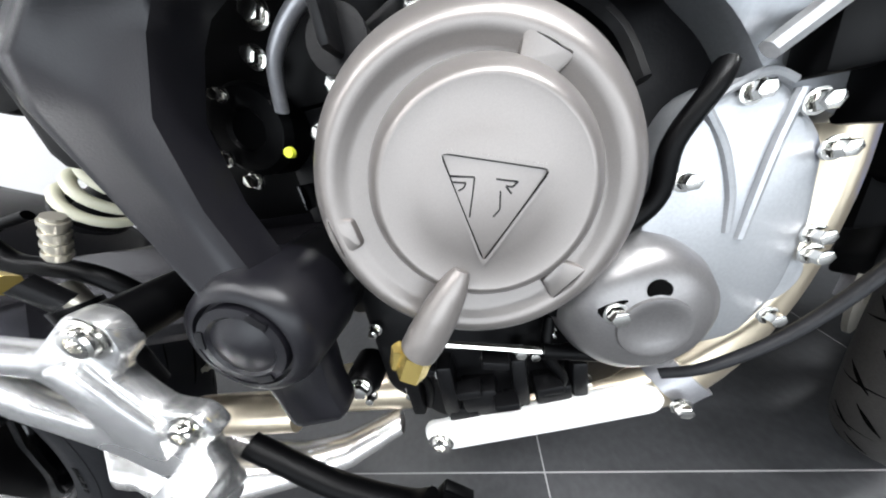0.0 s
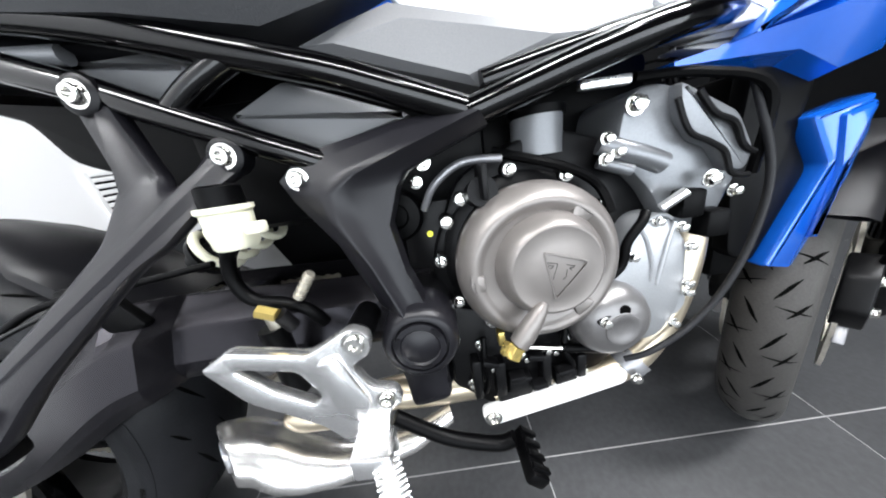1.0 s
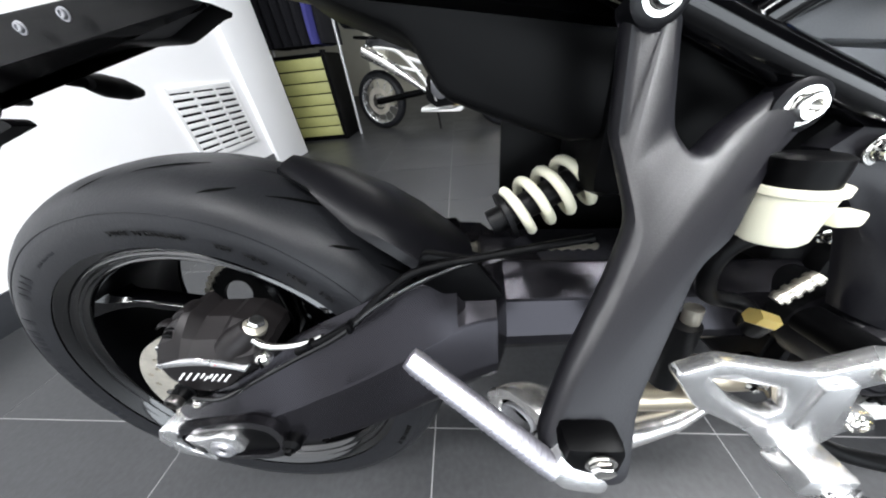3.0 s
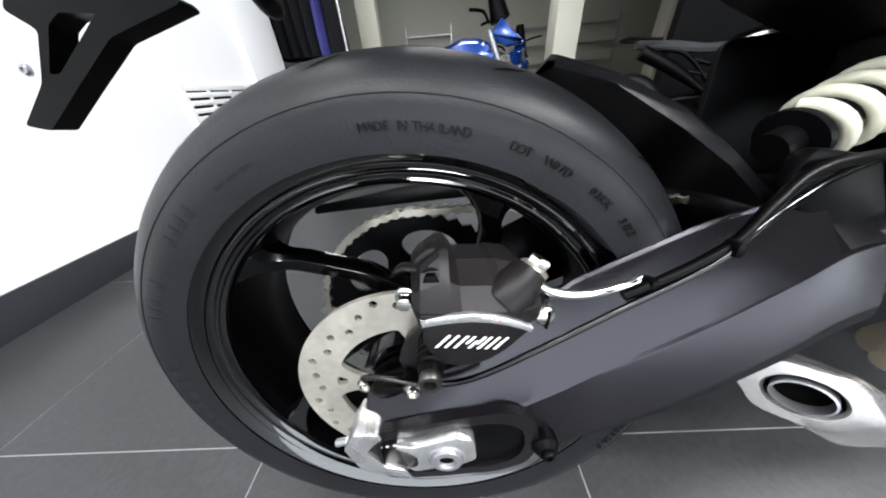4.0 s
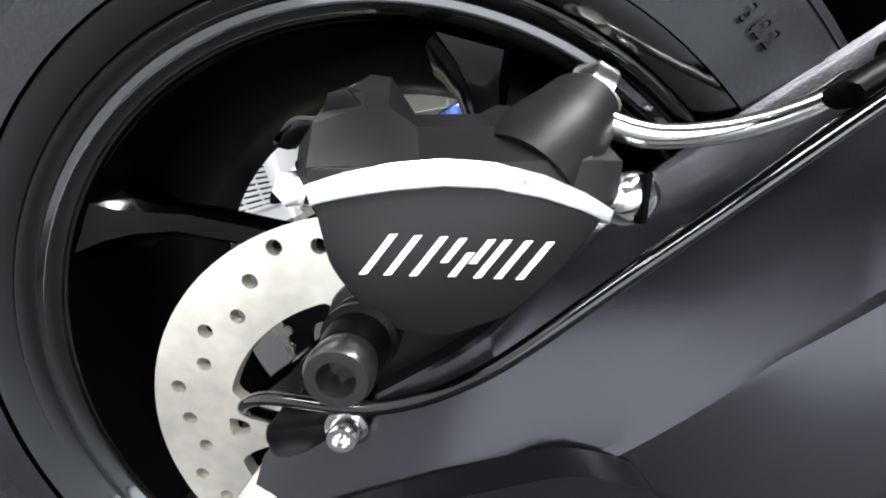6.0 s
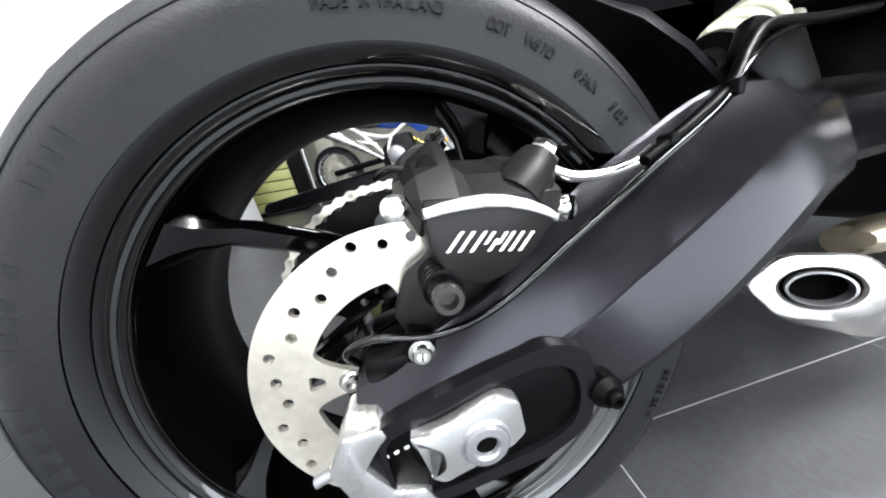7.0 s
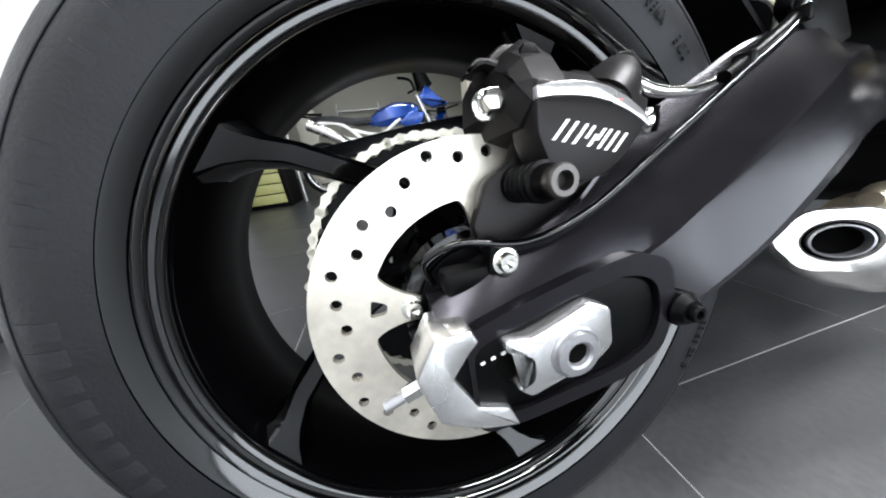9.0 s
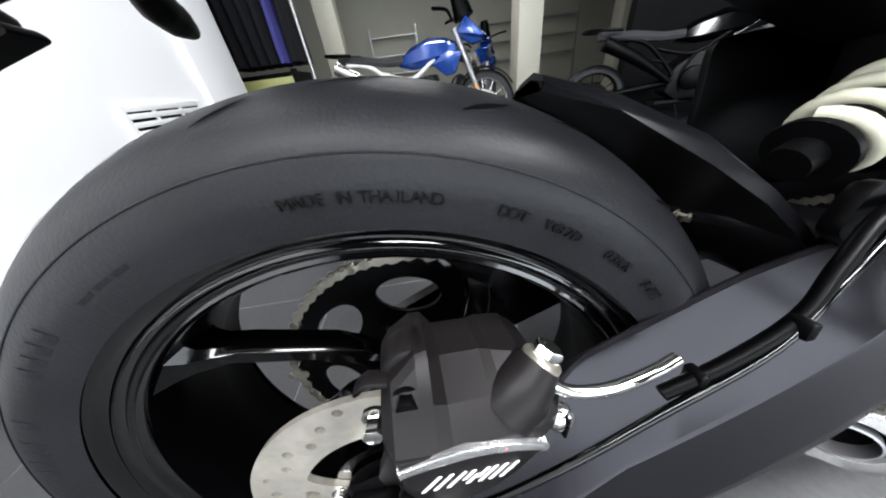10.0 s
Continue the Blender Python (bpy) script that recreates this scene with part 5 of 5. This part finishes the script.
# bright bolt heads put at the specular spots between side cover and clutch
for x_, z_, r_ in ((0.696, 0.590, 0.0050), (0.662, 0.524, 0.0046), (0.706, 0.609, 0.0062), (0.682, 0.443, 0.0045), (0.664, 0.577, 0.0034), (0.648, 0.541, 0.0040)):
    bolt(bike, x_, -0.074, z_, r_, 0.008, True)
part("sensor_cover", lathe([(0.030, -0.040), (0.030, -0.066), (0.026, -0.071), (0.014, -0.072), (0.012, -0.069), (0, -0.069)], 0.668, 0.556, 32), "matt", bike, "small round black cover")
part("rubber_bush", lathe([(0.016, -0.060), (0.016, -0.084), (0.012, -0.090), (0, -0.090)], 0.688, 0.340, 28), "matt", bike)
bolt(bike, 0.688, -0.090, 0.340, 0.0075, 0.008, True)
part("overflow_hose", tube([(0.925, -0.092, 0.336), (0.950, -0.100, 0.349), (0.992, -0.102, 0.378), (1.030, -0.102, 0.428), (1.054, -0.100, 0.495), (1.060, -0.095, 0.56), (1.045, -0.08, 0.64)], 0.0038, 10), "rubber", bike, "long black hose looping past the engine")
bolt(bike, 0.936, -0.100, 0.312, 0.0055, 0.007, True)

# radiator, fairing, front end
part("radiator", box(1.085, 1.125, -0.035, 0.16, 0.40, 0.66, 0.008), "matt", bike, "black radiator")
part("radiator_shroud", plate(rounded([(1.075, 0.665), (1.150, 0.640), (1.140, 0.58), (1.165, 0.540), (1.120, 0.425), (1.085, 0.44), (1.070, 0.55)], 0.01), [], -0.030, -0.052, 0.004), "matt", bike)
fa = part("upper_fairing", loft([[(x, y, z) for y, z in ring] for x, ring in (
    (0.975, ((-0.050, 0.664), (-0.064, 0.666), (-0.064, 0.670), (-0.04, 0.672))),
    (1.040, ((-0.050, 0.660), (-0.070, 0.665), (-0.074, 0.682), (-0.04, 0.690))),
    (1.095, ((-0.050, 0.655), (-0.072, 0.664), (-0.086, 0.690), (-0.04, 0.715))),
    (1.140, ((-0.050, 0.635), (-0.072, 0.642), (-0.095, 0.700), (-0.04, 0.760))),
    (1.190, ((-0.045, 0.650), (-0.066, 0.655), (-0.090, 0.715), (-0.03, 0.80))),
    (1.240, ((-0.02, 0.69), (-0.040, 0.700), (-0.055, 0.745), (-0.01, 0.81))))]), "blue", bike, "glossy blue upper fairing", smooth=20)
part("fairing_crease", plate(rounded([(1.02, 0.676), (1.10, 0.700), (1.19, 0.76), (1.12, 0.745), (1.04, 0.70)], 0.004), [], -0.060, -0.094, 0.004), "blue", bike)
sf = part("side_fairing", plate(rounded([(1.136, 0.599), (1.204, 0.616), (1.209, 0.576), (1.196, 0.514), (1.159, 0.415), (1.122, 0.422), (1.160, 0.518), (1.170, 0.543)], 0.005), [], -0.035, -0.066, 0.006), "blue", bike, "glossy blue side fairing")
part("fairing_facet", plate(rounded([(1.165, 0.597), (1.199, 0.608), (1.190, 0.53), (1.165, 0.455), (1.178, 0.54)], 0.004), [], -0.060, -0.072, 0.005), "blue", sf)
part("fairing_insert", plate(rounded([(0.965, 0.680), (1.03, 0.672), (1.08, 0.684), (1.03, 0.694)], 0.004), [], -0.05, -0.070, 0.002), "grey", bike)
fork = new("front_fork")
fork.parent = bike
STEER = pose(1.382, 0.082, 0.289, 0, 0, 31)
fork.matrix_local = STEER
fw = wheel(bike, 0, 0, 0, 0.275, 0.205, 0.082, "front_wheel", 5, 20, m=STEER, tread="dusty_lit_rubber")
for side in (-1, 1):
    sipe(fw, 0.275, 0.209, 0.0420, 0.06, 0.36, -0.12, 0.0050, side, 22, 0 if side < 0 else 8)
    sipe(fw, 0.275, 0.209, 0.0420, 0.30, 0.62, -0.09, 0.0040, side, 22, 5 if side < 0 else 13)
    sipe(fw, 0.275, 0.209, 0.0420, 0.10, 0.70, 0.03, 0.0014, side, 22, 2 if side < 0 else 11)
for s_ in (-1, 1):
    part("fork_leg", tube([(0.0, 0.085 * s_, -0.01), (-0.10, 0.090 * s_, 0.25), (-0.20, 0.095 * s_, 0.50)], 0.027, 18, 3), "gloss", fork)
    part("caliper", plate(rounded([(-0.150, 0.030), (-0.135, 0.085), (-0.100, 0.110), (-0.075, 0.095), (-0.085, 0.045), (-0.095, 0.000), (-0.130, -0.005)], 0.008), [], 0.052 * s_, 0.082 * s_, 0.004), "casting", fork)
    part("caliper_bracket", plate(rounded([(-0.140, -0.030), (-0.120, 0.000), (-0.080, 0.020), (-0.060, -0.010), (-0.100, -0.035)], 0.006), [], 0.060 * s_, 0.072 * s_, 0.002), "alu_dark", fork)
    bolt(fork, -0.105, 0.083 * s_, 0.070, 0.007, 0.008, True)
    bolt(fork, -0.118, 0.083 * s_, 0.025, 0.007, 0.008, True)
    part("brake_hose", tube([(-0.11, 0.080 * s_, 0.10), (-0.13, 0.095 * s_, 0.18), (-0.16, 0.10 * s_, 0.30), (-0.20, 0.09 * s_, 0.42)], 0.005, 8), "matt", fork)
    part("brake_disc", lathe([(0.09, 0.056 * s_), (0.135, 0.056 * s_), (0.135, 0.061 * s_), (0.09, 0.061 * s_), (0.09, 0.056 * s_)], 0, 0, 64), "disc", fork)
part("mudguard", lathe([(0.283, -0.062), (0.293, -0.05), (0.297, 0), (0.293, 0.05), (0.283, 0.062), (0.280, 0.05), (0.293, 0), (0.280, -0.05), (0.283, -0.062)], 0, 0, 40, 60, 140), "plastic", fork)
part("side_stand", tube([(0.66, 0.10, 0.30), (0.70, 0.20, 0.16), (0.73, 0.285, 0.045)], 0.011, 12, 3), "matt", bike)

# ---- things behind ----
def show_bike(name, m, label, paint, tubes="white", bright="alu"):
    b = thing(name, label, "motorcycle", "display motorcycles", m=m)
    for x in (-0.78, 0.78):
        w = new("wheel")
        w.parent = b
        w.matrix_local = pose(x, 0, 0.33)
        prof = [(0.255 + 0.075 * math.sin(math.pi * i / 10) ** 0.7, -0.065 * math.cos(math.pi * i / 10)) for i in range(11)]
        part("tyre", lathe(prof, 0, 0, 48), "rubber", w)
        part("rim", lathe([(0.262, -0.05), (0.245, -0.045), (0.235, 0), (0.245, 0.045), (0.262, 0.05)], 0, 0, 48), bright, w)
        part("brake_disc", lathe([(0.09, -0.07), (0.15, -0.07), (0.15, -0.075), (0.09, -0.075), (0.09, -0.07)], 0, 0, 40), "disc" if bright == "alu" else "matt", w)
        part("hub", lathe([(0, -0.07), (0.045, -0.06), (0.05, 0.06), (0, 0.07)], 0, 0, 20), "alu_dark", w)
        for k in range(12):
            s0 = part("spoke", tube([(0.045, -0.02, 0), (0.24, 0.0, 0.02)], 0.005, 6, 1), bright, w) if x < 0 and k == 0 else again(s0, "spoke", w, ORIGIN)
            s0.matrix_local = pose(0, 0, 0, 0, 30 * k, 0)
    part("frame_rail", tube([(-0.30, -0.12, 0.74), (0.0, -0.14, 0.66), (0.20, -0.13, 0.75), (0.45, -0.08, 0.92)], 0.02, 10), tubes, b)
    part("frame_rail", tube([(-0.70, -0.10, 0.86), (-0.40, -0.12, 0.80), (-0.12, -0.13, 0.52), (-0.05, -0.13, 0.36)], 0.020, 10), tubes, b)
    part("frame_rail", tube([(0.05, -0.14, 0.66), (-0.02, -0.14, 0.50), (0.02, -0.13, 0.30), (0.18, -0.10, 0.24)], 0.020, 10), tubes, b)
    part("frame_rail", tube([(-0.55, -0.12, 0.70), (-0.15, -0.13, 0.60)], 0.016, 10, 1), tubes, b)
    part("silencer", tube([(-0.10, -0.16, 0.42), (-0.45, -0.19, 0.66), (-0.78, -0.20, 0.84)], 0.06, 16, 4, radii=[0.02, 0.055, 0.065]), "muffler" if bright == "alu" else "matt", b)
    part("engine", plate(rounded([(-0.12, 0.32), (0.0, 0.24), (0.25, 0.26), (0.33, 0.42), (0.26, 0.68), (0.05, 0.66), (-0.10, 0.54)], 0.04), [], 0.15, -0.15, 0.02), "casting", b)
    part("clutch_cover", lathe([(0.11, -0.14), (0.11, -0.19), (0.09, -0.205), (0, -0.21)], 0.08, 0.44, 36), "alu_dark" if bright == "alu" else "matt", b)
    part("generator_cover", lathe([(0.07, -0.14), (0.07, -0.18), (0, -0.19)], 0.24, 0.38, 30), "alu_dark" if bright == "alu" else "matt", b)
    for dy in (-0.09, -0.03):
        part("header_pipe", tube([(0.30, dy, 0.60), (0.42, dy, 0.50), (0.40, dy, 0.32), (0.20, dy, 0.24)], 0.022, 10), "brass" if bright == "alu" else "matt", b)
    part("sump_guard", plate(rounded([(-0.20, 0.20), (0.30, 0.19), (0.36, 0.27), (0.20, 0.23), (-0.18, 0.25)], 0.01), [], 0.12, -0.16, 0.01), tubes, b)
    part("swingarm", tube([(-0.05, -0.10, 0.42), (-0.78, -0.11, 0.33)], 0.035, 10, 1), "matt", b)
    tr = []
    for x, z0, z1, hw in ((-0.12, 0.78, 0.84, 0.08), (0.02, 0.74, 0.93, 0.12), (0.22, 0.74, 0.99, 0.15), (0.40, 0.77, 0.97, 0.14), (0.50, 0.82, 0.93, 0.09)):
        tr.append([(x, hw * cy, z0 + (z1 - z0) * cz) for cy, cz in ((-0.7, 0), (-1, 0.3), (-0.8, 0.8), (-0.3, 1), (0.3, 1), (0.8, 0.8), (1, 0.3), (0.7, 0))])
    part("fuel_tank", loft(tr), paint, b)
    part("tank_wing", plate(rounded([(0.26, 0.76), (0.44, 0.86), (0.58, 0.83), (0.50, 0.66), (0.40, 0.64)], 0.02), [], -0.14, -0.20, 0.015), paint, b)
    sr = []
    for x, z0, z1, hw in ((-0.80, 0.88, 0.95, 0.10), (-0.50, 0.83, 0.92, 0.14), (-0.25, 0.80, 0.87, 0.14), (-0.06, 0.80, 0.87, 0.10)):
        sr.append([(x, hw * cy, z0 + (z1 - z0) * cz) for cy, cz in ((-0.9, 0), (-1, 0.4), (-0.7, 1), (0.7, 1), (1, 0.4), (0.9, 0))])
    part("seat", loft(sr), "seat", b)
    part("rack", tube([(-0.62, -0.14, 0.94), (-0.90, -0.14, 0.97), (-0.92, 0.14, 0.97), (-0.62, 0.14, 0.94)], 0.014, 8), "matt", b)
    for s_ in (-1, 1):
        part("fork_leg", tube([(0.78, 0.09 * s_, 0.33), (0.62, 0.09 * s_, 0.72), (0.50, 0.09 * s_, 1.02)], 0.028, 12, 2), "alu_dark" if bright == "alu" else "matt", b)
    part("reflector", box(0.685, 0.715, -0.13, -0.118, 0.50, 0.54, 0.004), "amber", b)
    part("mudguard", lathe([(0.345, -0.07), (0.36, 0), (0.345, 0.07), (0.340, 0), (0.345, -0.07)], 0.78, 0.33, 24, 30, 140), "matt", b)
    part("beak", plate(rounded([(0.50, 0.98), (0.62, 1.12), (0.72, 1.02), (0.86, 0.90), (0.66, 0.88)], 0.02), [], 0.10, -0.10, 0.03), paint, b)
    part("windscreen", tube([(0.60, 0, 1.10), (0.52, 0, 1.34)], 0.12, 12, 1, radii=[0.10, 0.06]), "matt", b)
    part("handlebar", tube([(0.36, -0.40, 1.14), (0.46, -0.25, 1.14), (0.48, 0.0, 1.10), (0.46, 0.25, 1.14), (0.36, 0.40, 1.14)], 0.014, 8), "matt", b)
    part("side_stand", tube([(0.0, -0.12, 0.26), (0.06, -0.20, 0.02)], 0.012, 8, 1), "matt", b)
    return b


show_bike("display_motorcycle", pose(0.10, 3.35, 0, 0, 0, -15), "blue adventure motorcycle with a white frame on display", "deep_blue")
show_bike("display_motorcycle", pose(1.15, 4.9, 0, 0, 0, 60), "second blue adventure motorcycle standing further back", "deep_blue")

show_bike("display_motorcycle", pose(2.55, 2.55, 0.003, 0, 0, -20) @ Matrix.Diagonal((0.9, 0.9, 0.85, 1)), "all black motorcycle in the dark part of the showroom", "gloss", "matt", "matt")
# black sheet and backdrop added for the unlit part of the room
tagged(part("display_mat", box(0.95, 3.6, 1.75, 3.28, -0.0005, 0.003, 0.001), "cloth"), "black sheet added to darken the floor under the parked motorcycle", "mat")
tagged(part("partition_wall", box(2.55, 8.9, 3.3, 3.4, -0.006, 3.0), "ceiling"), "black backdrop added where the showroom is only dark", "wall", kind="structure")

# olive slatted unit, clothes, pillars
unit = thing("slat_unit", "low unit with olive horizontal slats and dark frame", "cabinet")
part("carcass", box(-1.66, -1.06, 3.14, 3.6, 0.0, 0.86), "matt", unit)
for k in range(7):
    part("slat", box(-1.63, -1.10, 3.12, 3.145, 0.05 + 0.112 * k, 0.05 + 0.112 * k + 0.100, 0.003), "slat", unit)
part("side_frame", box(-1.10, -1.055, 3.11, 3.16, 0.0, 0.88), "matt", unit)
rail = thing("clothes_rail", "steel rail hung with black riding clothes", "clothes rail")
part("rail_bar", tube([(-1.75, 3.35, 2.05), (-0.95, 3.35, 2.05)], 0.016, 10, 1), "rack", rail)
for x_ in (-1.74, -0.96):
    part("post", tube([(x_, 3.35, 0.86 if x_ < -1.06 else 0.0), (x_, 3.35, 2.06)], 0.016, 10, 1), "rack", rail)
for k in range(7):
    x_ = -1.66 + 0.105 * k
    rings = []
    for z, w, d in ((1.98, 0.03, 0.05), (1.92, 0.05, 0.20), (1.80, 0.055, 0.24), (1.45, 0.05, 0.23), (1.05, 0.06, 0.25), (0.93, 0.055, 0.25)):
        rings.append([(x_ + w * math.cos(a) + 0.012 * math.sin(3 * a + z * 5 + k), 3.35 + d * math.sin(a), z) for a in (2 * math.pi * q / 14 for q in range(14))])
    jk = part("jacket", loft(rings), "navy" if k == 5 else "cloth")
    tagged(jk, "black riding jacket hanging from the rail" if k != 5 else "navy blue riding jacket hanging from the rail", "jacket", "riding clothes")
for k, (x_, y_) in enumerate(((-1.2, 6.0), (1.85, 4.6), (4.6, 6.4))):
    pl = part("pillar", box(x_ - 0.17, x_ + 0.17, y_ - 0.17, y_ + 0.17, -0.006, 3.0, 0.004), "cream_wall")
    tagged(pl, "square cream painted column", "pillar", "columns", "structure")
for k, (x_, y_) in enumerate(((2.6, 8.9), (4.2, 8.9), (-0.2, 8.9))):
    rk = thing("wall_rack", "steel display rack with boxed goods on the far wall", "rack", "wall racks")
    for z_ in (0.9, 1.3, 1.7):
        part("shelf", box(x_ - 0.6, x_ + 0.6, y_ - 0.3, y_, z_, z_ + 0.02), "rack", rk)
    for s_ in (-0.6, 0.6):
        part("post", box(x_ + s_ - 0.015, x_ + s_ + 0.015, y_ - 0.31, y_ - 0.28, 0.0, 1.9), "rack", rk)

# ---- floor tiles ----
TP = 0.60
tile_bm = box(-TP / 2 + 0.0012, TP / 2 - 0.0012, -TP / 2 + 0.0012, TP / 2 - 0.0012, -0.0008, 0.0)
tile0 = part("tile", tile_bm, "tile", floor)
tile0.matrix_local = pose(0.255 - TP / 2, 0.02 - TP / 2, 0)
for i in range(-4, 12):
    for j in range(-3, 14):
        if (i, j) != (0, 0):
            again(tile0, "tile", floor, pose(0.255 - TP / 2 + TP * i, 0.02 - TP / 2 + TP * j, 0))
part("outer_tiles", box(-7, -2.445, -4.2, 9, -0.0008, 0.0), "tile", floor)
part("outer_tiles", box(6.855, 9, -4.2, 9, -0.0008, 0.0), "tile", floor)
part("outer_tiles", box(-2.445, 6.855, 8.42, 9, -0.0008, 0.0), "tile", floor)
part("outer_tiles", box(-2.445, 6.855, -4.2, -2.38, -0.0008, 0.0), "tile", floor)
